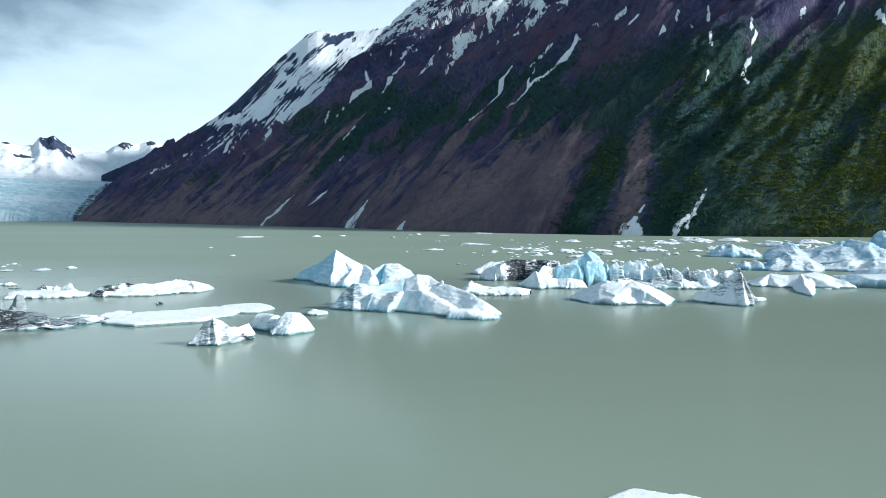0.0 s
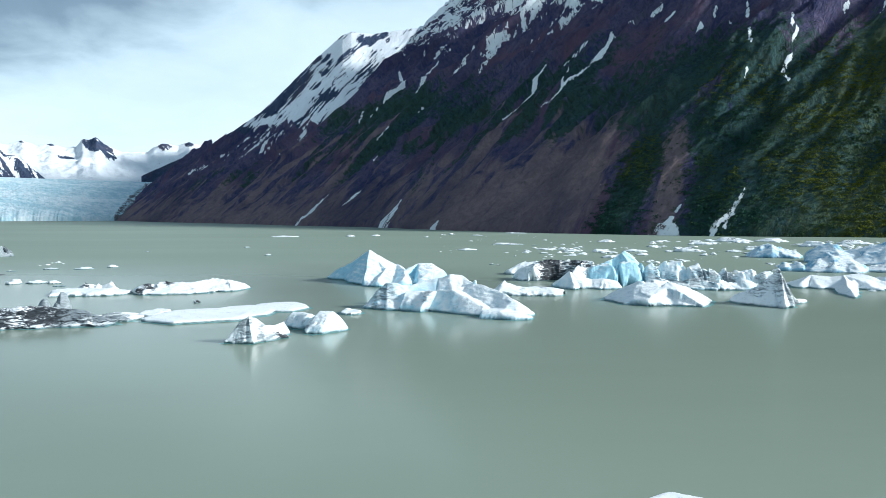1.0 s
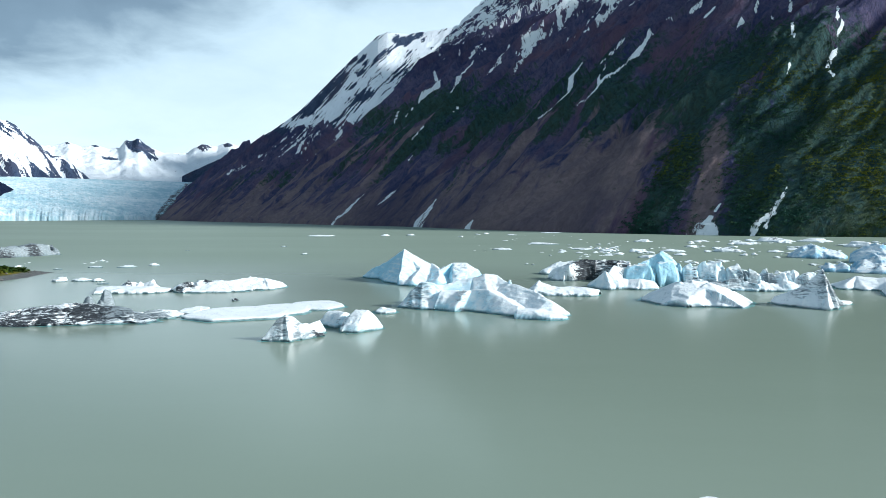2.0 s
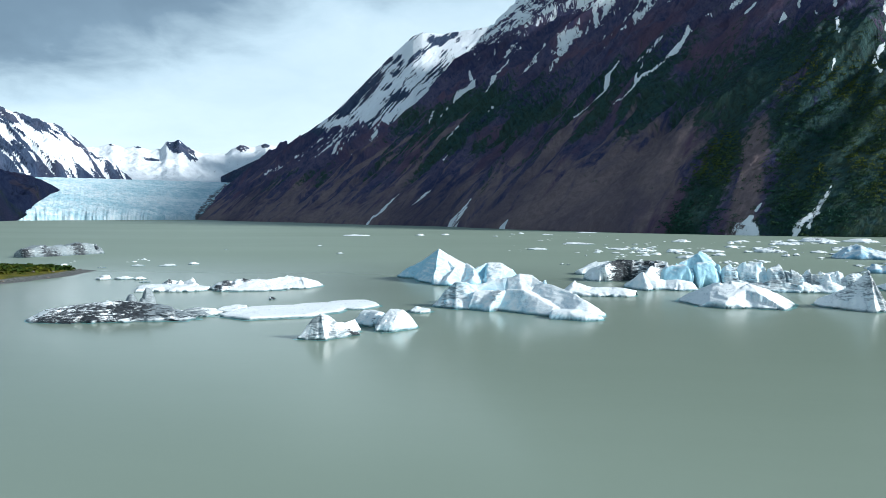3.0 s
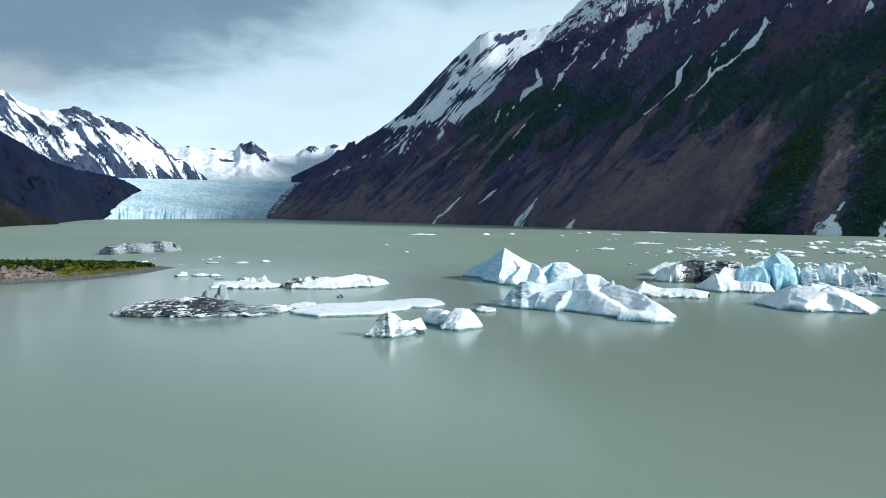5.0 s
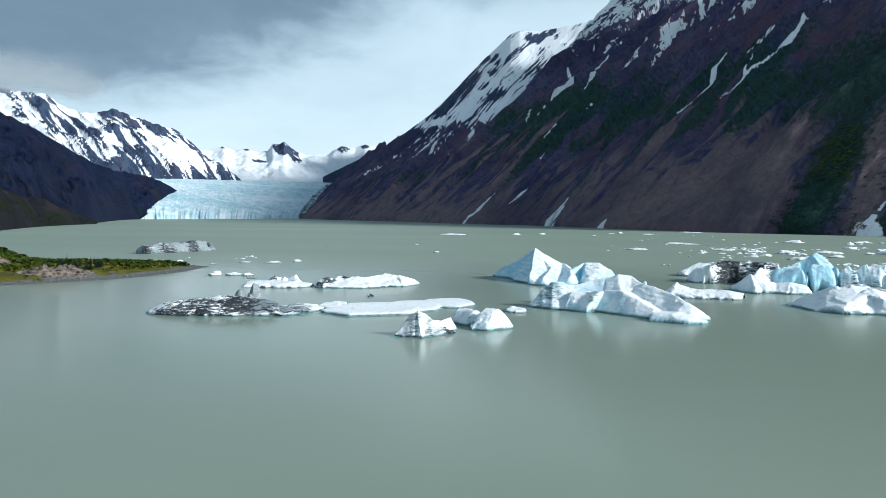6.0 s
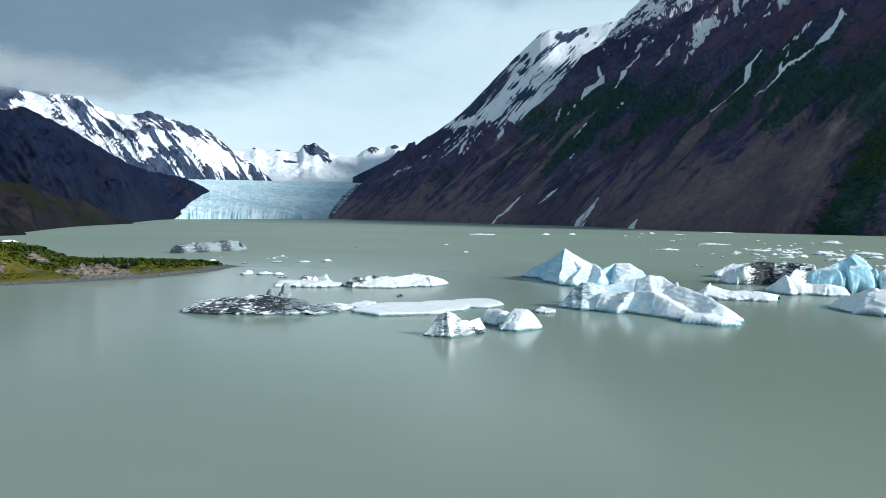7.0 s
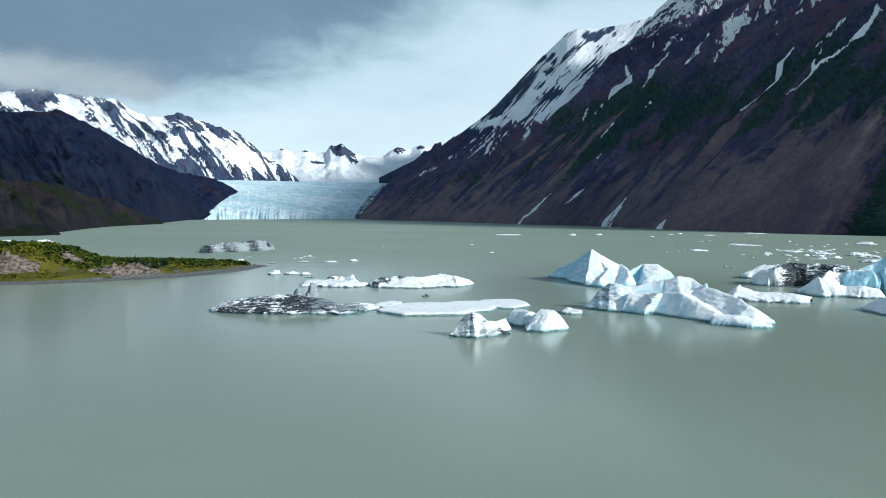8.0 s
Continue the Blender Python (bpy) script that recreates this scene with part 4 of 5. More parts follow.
berg("iceberg", "tall pale blue iceberg with a teal crack", -11.5, 191.8,
     spines=[(6, 5, 1.1, 1.2, [(-5.1, 5.6, 4.2), (-0.3, 8.6, 6.6), (1.7, 9.1, 7.9), (3.1, 9.4, 7.3), (5.7, 6.6, 4.5)]), (5, 3, 3, 5, [(-7.3, -7.9, 3.1), (-5.1, -7.3, 5.0), (-1.1, -6.3, 5.4)]), (5, 3, 3, 5, [(0.3, -6.0, 5.6), (3.2, -5.3, 5.3), (5.4, -6.2, 3.8)])],
     blue=0.8, seed=19, rough=0.10, warp=0.05, step=0.17, facets=50, cut=0.6, dirt=[(0.9, -2, 0.7, 2.5, 0.4), (6.5, -2, 1.4, 4, 0.6)], grey=[(4, -1, 4, 4, 0.6)], group=FIELD)
berg("iceberg", "row of broken grey-white ice towers", -16.1, 186.2,
     spines=[(4, 4.5, 1.7, 1.7, [(-8.4, 1.2, 4.3), (-7.4, 1.5, 5.1), (-6.0, 2.0, 5.3)]), (4, 4.5, 1.5, 1.6, [(-4.6, 2.5, 5.3), (-1.6, 3.5, 6.2), (0.4, 4.2, 5.6)]), (4, 4.5, 1.7, 1.7, [(1.7, 3.1, 5.1), (4.5, 4.0, 5.2)]), (4, 3, 1.5, 2, [(5.8, 3.0, 4.8), (8.0, 3.7, 4.0), (9.2, 2.6, 2.4)]), (3, 2.5, 1.5, 1.5, [(-7.3, -7.3, 1.7), (-4.4, -7.7, 2.2), (-0.4, -6.4, 1.5), (3.8, -5.0, 2.1), (8.2, -4.8, 1.4)])],
     blue=0.55, shelf=0.4, seed=23, facets=60, rough=0.16, warp=0.06, step=0.15, cut=0.5, dirt=[(-5.6, -1, 1.4, 4, 0.5), (4.6, -1, 1.0, 4, 0.45), (-9, -2, 1, 3, 0.4)], grey=[(-1, -4, 9, 4, 1.0), (7, 1, 4, 4, 0.85)], group=FIELD)
berg("iceberg", "smooth rounded white iceberg with a blue hollow", -14.0, 144.6,
     ridges=[(0, 19, 0.5, 0.5, 0.6, [(-10.1, 0.1), (-8.4, 0.9), (-6.0, 2.6), (-3.6, 3.7), (-0.7, 4.4), (2.3, 4.4), (5.2, 3.6), (7.5, 2.4), (9.5, 1.2), (12.0, 0.1)])], blue=0.5, shelf=0.8, seed=29, facets=14, rough=0.035, step=0.17, cut=0.25, group=FIELD)
berg("iceberg", "grey streaked iceberg rising to a spire", -22.8, 156.8,
     spines=[(4, 7, 0.9, 0.9, [(-7.8, 0.8, 1.1), (-5.8, 0.7, 2.0), (-3.2, -0.2, 3.6), (-0.7, 0.0, 5.9), (0.8, 0.7, 7.3), (1.7, 0.2, 5.1), (2.4, -1.5, 1.5)]), (2.5, 3, 1, 1, [(1.7, -6.5, 0.9), (1.3, -2.0, 4.7), (0.8, 0.7, 7.3)]), (1, 1, 2, 2, [(2.5, 1.6, 0.9), (5.4, 5.0, 0.5)])],
     blue=0.3, shelf=0.5, seed=31, rough=0.08, warp=0.035, step=0.14, facets=0, grey=[(3.5, -1, 3.6, 4, 0.95), (-3, -1, 3, 3, 0.5)], dirt=[(2.5, 0, 2.6, 3, 0.55)], group=FIELD)
berg("iceberg", "jumble of broken white ice blocks", -20.7, 189.2,
     spines=[(3, 3, 2.5, 3, [(-5.3, 1.6, 3.9), (-3.3, 2.4, 4.2)]), (3, 3, 1.2, 1.4, [(-2.3, 1.3, 3.1), (-0.6, 2.1, 3.9)]), (3, 3, 2.5, 3, [(0.5, 4.1, 4.3), (2.4, 4.9, 4.2)]), (3, 3, 1.5, 2, [(3.7, 3.9, 3.6), (6.2, 5.0, 3.9)]), (3, 2.5, 1.5, 1.5, [(-5.3, -7.3, 2.2), (-2.7, -6.2, 1.5), (0.2, -4.9, 2.2), (2.9, -3.7, 1.4), (5.7, -2.5, 1.9)])],
     blue=0.45, shelf=0.4, seed=37, facets=50, rough=0.16, warp=0.07, step=0.15, cut=0.4, grey=[(-4, -2, 3, 4, 0.95), (4, -1, 3, 4, 0.9)], group=FIELD)
berg("iceberg", "white iceberg with a wedge-shaped front", -27.0, 199.8,
     spines=[(7, 13, 1.5, 1.5, [(-10.5, 5.0, 0.6), (-6.3, 3.9, 2.6), (-2.1, 4.7, 2.2), (0.6, 4.5, 2.7), (4.2, 8.3, 3.1), (8.6, 7.5, 1.6)]), (3.5, 3.5, 1, 1, [(2.9, -23.6, 0.2), (2.1, -15.2, 1.4), (0.6, 4.5, 2.9)])],
     blue=0.5, shelf=0.5, seed=41, rough=0.05, warp=0.035, step=0.17, facets=0, group=FIELD)
berg("iceberg", "long white floe with deep teal undercut", -31.2, 204.5,
     ridges=[(0, 17, 0.3, 0.22, 0.6, [(-8.7, 0.5), (-7.1, 2.0), (-1.3, 2.6), (3.6, 3.1), (10.8, 3.7), (18.8, 1.9)]), (8, 22, 0.5, 0.7, 0.7, [(-5.4, 1.8), (-0.1, 3.3), (6.3, 3.8), (13.7, 2.8)])], blue=0.6, shelf=0.8, seed=43, rough=0.05, step=0.3, cut=0.9, group=FIELD)
berg("iceberg", "bluish white iceberg with a rolling top", -31.0, 259.6,
     ridges=[(0, 18, 0.5, 0.6, 0.7, [(-13.2, 0.1), (-9.9, 1.5), (-5.8, 2.7), (-2.5, 3.4), (-0.1, 2.7), (3.1, 4.3), (7.0, 4.6), (14.6, 4.4), (19.1, 1.6)])], blue=0.7, shelf=0.5, seed=45, rough=0.13, facets=80, step=0.33, ice=BLUE_ICE, group=FIELD)
berg("iceberg", "blue-white iceberg with dark melt streaks", -26.2, 250.4,
     ridges=[(0, 18, 0.55, 0.75, 0.7, [(-8.0, 0.1), (-5.9, 2.0), (-3.5, 3.8), (-1.0, 4.8), (1.6, 5.0), (4.1, 4.3), (6.6, 4.2), (9.1, 2.6), (11.3, 0.8)]), (0, 9, 0.5, 0.6, 0.7, [(-14.4, 0.9), (-12.3, 2.7), (-10.2, 2.2), (-8.2, 3.2), (-5.8, 1.2)])], blue=0.8, seed=47, rough=0.14, facets=90, step=0.3, ice=BLUE_ICE, dirt=[(0, 3, 8, 4, 0.32)], group=FIELD)
berg("iceberg", "rounded pale blue iceberg", -22.6, 326.1,
     ridges=[(0, 18, 0.5, 0.6, 0.7, [(-11.1, 0.3), (-8.2, 2.6), (-5.2, 4.9), (-1.7, 5.8), (1.7, 5.1), (5.2, 3.6), (8.7, 2.7), (11.6, 0.5)])], blue=0.9, seed=53, step=0.38, facets=60, ice=BLUE_ICE, rough=0.12, group=FIELD)
berg("iceberg", "large pale blue iceberg with a smooth back", -28.7, 295.3,
     ridges=[(2, 26, 0.5, 0.7, 0.7, [(-21.7, 2.1), (-18.0, 5.6), (-14.0, 7.0), (-11.0, 7.1), (-8.0, 5.6), (-4.0, 5.2), (1.7, 7.5), (7.4, 8.7), (13.0, 8.4), (18.5, 6.2), (23.9, 3.4)]), (0, 12, 0.5, 0.6, 0.7, [(-17.5, 0.4), (-11.6, 2.8), (-1.9, 2.2), (7.3, 3.7), (18.1, 1.9)])], blue=0.9, seed=59, step=0.42, facets=120, rough=0.12, ice=BLUE_ICE, group=FIELD)
berg("iceberg", "blocky pale blue iceberg", -32.7, 339.3,
     ridges=[(3, 20, 0.4, 0.5, 0.6, [(-8.9, 4.0), (-7.1, 7.7), (-5.8, 11.1), (-3.3, 11.8), (0.7, 10.9), (4.7, 9.1), (10.7, 3.4)])], blue=0.8, seed=61, step=0.42, facets=70, ice=BLUE_ICE, rough=0.12, group=FIELD)
berg("iceberg", "small grey-streaked iceberg with a hooked tip", 17.4, 103.8,
     spines=[(2.5, 2, 1, 0.8, [(-4.7, -1.6, 0.5), (-3.0, -1.1, 2.9), (-1.7, -1.0, 3.7), (-0.4, -0.4, 3.1), (0.6, 0.3, 2.0)]), (1.2, 1.2, 1, 1, [(-1.3, -2.9, 1.0), (-1.7, -1.0, 3.7)]), (1.4, 1.2, 1, 1, [(0.6, 0.8, 1.9), (1.8, 2.4, 1.6), (3.4, 4.0, 1.9)]), (0.9, 0.9, 2, 2, [(0.6, -0.7, 1.2), (2.4, 0.3, 0.7), (3.7, 0.9, 0.3)])],
     blue=0.35, shelf=0.4, seed=67, step=0.09, rough=0.07, warp=0.03, facets=0, cut=0.2, dirt=[(3.0, 0.8, 1.6, 1.4, 0.75)], grey=[(-2.6, -1.2, 1.4, 2.5, 0.8), (0, -1.5, 0.8, 2.5, 0.7), (1.6, -1, 1.5, 2, 0.6)], group=FIELD)
berg("iceberg", "small white iceberg with two lobes", 13.4, 111.3,
     spines=[(3, 5.5, 1.2, 1.7, [(-0.3, 0.6, 1.5), (1.4, 0.3, 2.9), (3.3, -0.6, 2.9), (4.3, -1.9, 1.3)]), (3, 2.5, 1.6, 2, [(-4.0, 4.8, 1.0), (-2.9, 4.6, 2.2), (-1.6, 3.7, 2.3), (-0.2, 1.7, 2.2)])],
     blue=0.5, shelf=0.4, seed=71, step=0.09, rough=0.06, warp=0.03, facets=0, cut=0.2, dirt=[(-1.4, 0.5, 0.7, 1.2, 0.4)], grey=[(-0.5, -1.5, 1.5, 1.5, 0.5)], group=FIELD)
berg("ice_floe", "long flat white ice floe with turquoise rim", 19.9, 122.0,
     peaks=[(-4.6, 8, 0.5, 9.4, 9.6, 8, 9, 6), (10.2, 16, 0.4, 6.1, 5.1, 6, 6, 6), (3.0, 13, 0.4, 7.0, 6.1, 8, 7, 5)], blue=0.15, shelf=1.2, seed=73, step=0.17, facets=0, rough=0.03, cut=0.45, group=FIELD, category="ice floe")
berg("ice_floe", "flat white ice floe", 25.3, 131.7,
     peaks=[(0.0, 4, 0.5, 2.7, 1.7, 4, 4, 6), (1.1, 7, 0.4, 1.7, 1.9, 3, 3, 5)], blue=0.15, shelf=0.5, seed=79, step=0.18, facets=0, rough=0.04, cut=0.4, group=FIELD, category="ice floe")
berg("ice_floe", "thin turquoise-edged ice floe", 10.3, 126.5,
     peaks=[(0.1, 2, 0.4, 2.1, 2.2, 2, 3, 6), (-0.6, 4, 0.8, 1.0, 1.4, 1, 1.4, 2)], blue=0.3, shelf=0.8, seed=83, step=0.13, facets=0, rough=0.05, cut=0.2, group=FIELD, category="ice floe")
berg("ice_floe", "white ice floe topped with dark rubble", 22.5, 177.6,
     peaks=[(-9.8, -2.5, 2.5, 1.3, 1.5, 1.6, 1.6, 1.3), (-5.4, -0.6, 2.9, 1.4, 1.3, 1.5, 1.5, 1.4), (-2.2, 0.4, 3.0, 1.2, 1.6, 1.4, 1.5, 1.3), (5.5, 3, 2.9, 2.4, 3, 2.5, 2, 1.4)],
     spines=[(5, 8, 1.3, 1.15, [(-11.7, -1.7, 1.1), (-9.1, -1.3, 2.0), (-5.2, -1.4, 2.0), (-1.4, -1.5, 2.0), (1.8, 0.0, 2.2), (5.0, 1.6, 2.5), (8.4, 1.8, 2.4), (11.5, 2.1, 0.8)])],
     blue=0.2, shelf=0.5, seed=89, step=0.17, facets=40, rough=0.2, warp=0.05, cut=0.3, dirt=[(-9.5, -3, 1.8, 3, 1.0), (-5.2, -1, 1.4, 1.6, 1.0), (-1.8, 0, 1.5, 1.5, 0.95), (-11.5, -5, 1.4, 3, 0.8)], group=FIELD, category="ice floe")
berg("ice_floe", "flat white ice floe with low grey rubble", 29.2, 182.8,
     peaks=[(-2.3, 2.2, 2.2, 1.2, 1.4, 1.1, 1.1, 1.3), (0.4, 2.4, 1.7, 1.2, 1.4, 1.1, 1.1, 1.3), (3.3, 2.6, 2.3, 1.3, 1.2, 1.2, 1.1, 1.4)],
     spines=[(4, 6, 5, 5, [(-7.9, -0.9, 0.8), (-3.6, -1.8, 0.9), (2.2, -4.7, 0.9), (5.8, -6.5, 0.4)]), (1.5, 1.5, 1.3, 1.3, [(-3.4, 3.5, 1.3), (-1.9, 2.8, 1.8), (-0.3, 3.4, 1.2), (1.1, 2.7, 1.1), (3.0, 1.7, 1.8), (4.0, -0.2, 1.1)])],
     blue=0.2, shelf=0.6, seed=97, step=0.15, facets=0, rough=0.12, warp=0.06, cut=0.4, dirt=[(-2.2, 2, 2.0, 1.6, 0.75), (4.3, 2.4, 1.4, 1.4, 0.6)], group=FIELD, category="ice floe")
berg("iceberg", "low iceberg covered in dark moraine grit with one grey knob", 32.0, 135.2,
     peaks=[(-1.3, 4.0, 4.3, 1.7, 1.6, 1.9, 1.9, 2.4), (1.3, 4.3, 4.2, 1.7, 2.0, 2.0, 1.9, 2.1)],
     spines=[(5, 8, 1.2, 1.9, [(-15.9, 1.9, 0.9), (-13.3, 2.0, 1.7), (-10.1, 2.0, 2.0), (-7.0, 1.2, 2.4), (-4.3, 0.5, 2.7), (-1.1, -0.3, 2.5), (2.5, -2.0, 2.0), (5.4, -5.1, 1.4), (8.2, -8.8, 0.4)]), (5, 4, 5, 5, [(4.1, -0.0, 0.6), (7.7, -1.0, 0.8), (10.7, -3.4, 0.7), (12.0, -4.5, 0.4)])],
     blue=0.2, shelf=0.4, seed=101, step=0.15, rough=0.16, warp=0.05, facets=60, cut=0.25, dirt=[(-11, -4, 9, 7, 0.86), (-2, -4, 6, 6, 0.95), (5, -8, 6, 5, 0.62)], grey=[(0.6, 4.2, 3.4, 2.2, 1.7), (4, -4, 8, 6, 1.1), (-9, -3, 9, 6, 0.5)], group=FIELD)
berg("iceberg", "long grey iceberg tilted out of the water", 36.2, 356.1,
     spines=[(9, 4, 3, 5, [(-18.6, -14.1, 3.6), (-14.6, -10.5, 4.7), (-8.3, -7.6, 4.0), (-3.6, -4.1, 4.3), (1.0, -0.3, 5.5), (5.8, 3.6, 4.7)]), (3, 4, 2, 3, [(-2.5, -4.4, 1.6), (3.7, 4.3, 2.8), (9.9, 7.9, 2.8)]), (2, 2, 1.5, 1.5, [(6.2, 9.1, 4.5), (8.6, 8.3, 5.6), (10.2, 7.8, 3.1)])],
     blue=0.3, shelf=0.5, seed=103, step=0.28, rough=0.16, warp=0.04, facets=50, cut=0.4, dirt=[(-18, -16, 3, 4, 0.8), (-9, -12, 7, 3, 0.8), (1, -4, 6, 2.6, 0.8), (9, 7, 2.5, 2.5, 0.7)], grey=[(-4, -4, 40, 40, 0.95)], group=FIELD)
berg("ice_floe", "white ice floe in open water", -17.6, 42.5, peaks=[(-0.6, 0, 0.7, 3.4, 4.6, 3, 3.5, 4), (1.4, 0.3, 0.7, 3.4, 3.2, 3, 3.2, 4)], seed=107, step=0.12, blue=0.3, rough=0.03, group=FIELD, category="ice floe", cut=0.2, facets=0)


# ---- drifting floes: bearing, distance, width and height ----
OPEN_WATER_FLOES = [
    (15.5, 595, 24.6, 1.7), (10.3, 599, 8.4, 1.8), (8.2, 611, 8.2, 1.5), (25.7, 375, 2.2, 0.6), (18.4, 405, 3.6, 0.7), (16.8, 323, 3.6, 0.8),
    (0.7, 360, 11.1, 1.5), (2.0, 659, 5.9, 1.6), (4.1, 575, 4.6, 1.0), (2.7, 640, 5.2, 1.2), (-0.1, 622, 11.1, 1.1), (-3.2, 701, 24.3, 1.3),
    (-4.7, 423, 4.4, 0.5), (-7.0, 433, 3.5, 0.8), (-5.8, 368, 11.8, 1.3), (-5.5, 334, 4.3, 1.0), (-7.7, 352, 9.2, 1.9), (-8.4, 396, 3.8, 1.0),
    (-10.1, 348, 10.1, 1.9), (-10.4, 483, 11.4, 2.0), (-1.3, 256, 2.1, 0.5), (-1.8, 253, 1.6, 0.5), (-3.2, 310, 1.5, 0.6),
]
SHORE_PACK_FLOES = [
    (-12.7, 357, 12.4, 1.9), (-14.1, 419, 9.6, 1.0), (-15.2, 361, 3.5, 1.1), (-16.7, 364, 14.6, 3.2), (-17.5, 459, 15.2, 2.7), (-17.8, 334, 3.4, 1.4),
    (-18.5, 341, 3.0, 1.4), (-19.9, 517, 25.9, 3.2), (-22.5, 526, 22.5, 2.7), (-19.9, 371, 8.2, 1.5), (-21.1, 357, 6.5, 1.6), (-23.5, 333, 11.1, 1.9),
    (-11.3, 303, 14.6, 2.0), (-13.2, 327, 6.3, 1.2), (-25.4, 449, 18.4, 4.2), (-27.8, 505, 22.4, 3.0), (-18.2, 523, 7.6, 1.8),
]
WEST_FLOES = [
    (34.4, 213, 4.1, 1.5), (33.0, 212, 5.4, 1.1), (31.9, 209, 3.9, 1.0), (31.6, 201, 3.6, 0.5), (32.1, 265, 5.2, 0.8), (30.0, 261, 6.8, 0.8),
    (28.1, 266, 4.0, 1.1), (40.0, 274, 3.4, 1.3), (39.2, 272, 3.8, 1.2), (38.3, 268, 3.0, 1.2), (37.4, 266, 3.5, 1.0), (34.5, 262, 3.0, 0.6),
    (50.5, 490, 14.1, 3.1), (52.7, 531, 9.3, 1.6), (22.2, 151, 2.0, 0.6),
]


def floe(az, d, w, h, seed, label, group, dirty=0.0, ice=None):
    rnd = random.Random(seed)
    h = h * 0.72
    half = 0.5 * w
    deep = half * rnd.uniform(0.7, 1.3) if w < 9 else half * rnd.uniform(0.5, 0.8)
    lean = rnd.uniform(-0.35, 0.35)
    peaks = [(0, deep, 0.5 * h, half, half, deep, deep, 4), (lean * half, deep * 1.2, h, half * (0.7 + lean * 0.4), half * (0.7 - lean * 0.4), deep * 0.7, deep * 0.8, rnd.choice((1.2, 3, 4)))]
    if w > 8:
        peaks.append((-lean * half * 1.5, deep * 0.9, h * 0.8, half * 0.3, half * 0.4, deep * 0.6, deep * 0.6, 1.4))
    berg("ice_floe", label, az, d, peaks, dirt=[(half * rnd.uniform(-0.4, 0.4), deep, half * 0.7, deep, dirty)] if dirty else (), blue=0.2, step=max(0.14, w / 46), seed=seed, rough=0.16, warp=0.2,
         cut=0.18 * h, group=group, category="ice floe", ice=ice, facets=0)


for i, row in enumerate(OPEN_WATER_FLOES):
    floe(*row, 300 + i, "small white ice floe drifting in open water", "floes in open water")
floe(-2.6, 430, 20.0, 1.3, 340, "low teal and grey ice floe drifting in open water", "floes in open water", dirty=0.5, ice=BLUE_ICE)
for i, row in enumerate(SHORE_PACK_FLOES):
    floe(*row, 400 + i, "white ice floe packed near the far shore", "floes near the far shore", dirty=(0.0, 0.25, 0.0, 0.5)[i % 4], ice=BLUE_ICE if row[0] < -22 else ICE)
for i, row in enumerate(WEST_FLOES[:-1]):
    floe(*row, 500 + i, "small white ice floe off the gravel spit", "floes off the spit")
floe(*WEST_FLOES[-1], 530, "small dark grit-covered ice scrap", "floes off the spit", dirty=1.3)


# ---- the gravel spit ----
def ground_material():
    n = Nodes("spit_ground")
    v = n.coord("Object")
    pebble = n.noise(v, 1.6, 6, 0.7)
    patch = n.noise(v, 0.10, 5, 0.6, 0.6)
    stone = n.cells(v, 0.9)
    col = n.mix(n.step(pebble, 0.35, 0.68), (0.085, 0.088, 0.085), (0.17, 0.17, 0.16))
    rock = n.mix(n.step(n.math('MULTIPLY_ADD', stone, 0.5, n.math('MULTIPLY', pebble, 0.6)), 0.35, 0.75), (0.045, 0.038, 0.034), (0.25, 0.195, 0.155))
    col = n.mix(n.step(n.attr("rock"), 0.35, 0.6), col, rock)
    moss = n.mix(n.step(patch, 0.36, 0.62), (0.046, 0.056, 0.008), (0.125, 0.108, 0.010))
    g = n.math('MULTIPLY_ADD', n.math('SUBTRACT', n.math('MULTIPLY_ADD', patch, 0.5, n.math('MULTIPLY', pebble, 0.5)), 0.5), 1.2, n.attr("grass"))
    col = n.mix(n.step(g, 0.4, 0.6), col, moss)
    return n.done(col, 0.92, n.bump(n.math('MULTIPLY_ADD', stone, 0.6, pebble), 0.7, 0.4), Specular_IOR_Level=0.2)


def foliage_material(name, dark, light):
    n = Nodes(name)
    geo = n.nt.nodes.new("ShaderNodeNewGeometry")
    blot = n.noise(n.coord("Object"), 0.014, 4)
    f = n.math('MULTIPLY_ADD', geo.outputs["Random Per Island"], 0.16, n.math('MULTIPLY_ADD', blot, 1.1, n.math('SUBTRACT', n.attr("dry"), 0.56)))
    return n.done(n.mix(n.step(f, 0.1, 1.0), dark, light), 0.9, Specular_IOR_Level=0.04)


SPIT_GROUND = ground_material()
ALDER_LEAF = foliage_material("alder_leaf", (0.026, 0.076, 0.056), (0.125, 0.145, 0.020))
WILLOW_LEAF = foliage_material("willow_leaf", (0.022, 0.046, 0.010), (0.108, 0.106, 0.012))
SPRUCE_NEEDLE = foliage_material("spruce_needle", (0.012, 0.026, 0.016), (0.030, 0.050, 0.022))
BARK = Nodes("bark").done((0.06, 0.045, 0.035), 0.9)


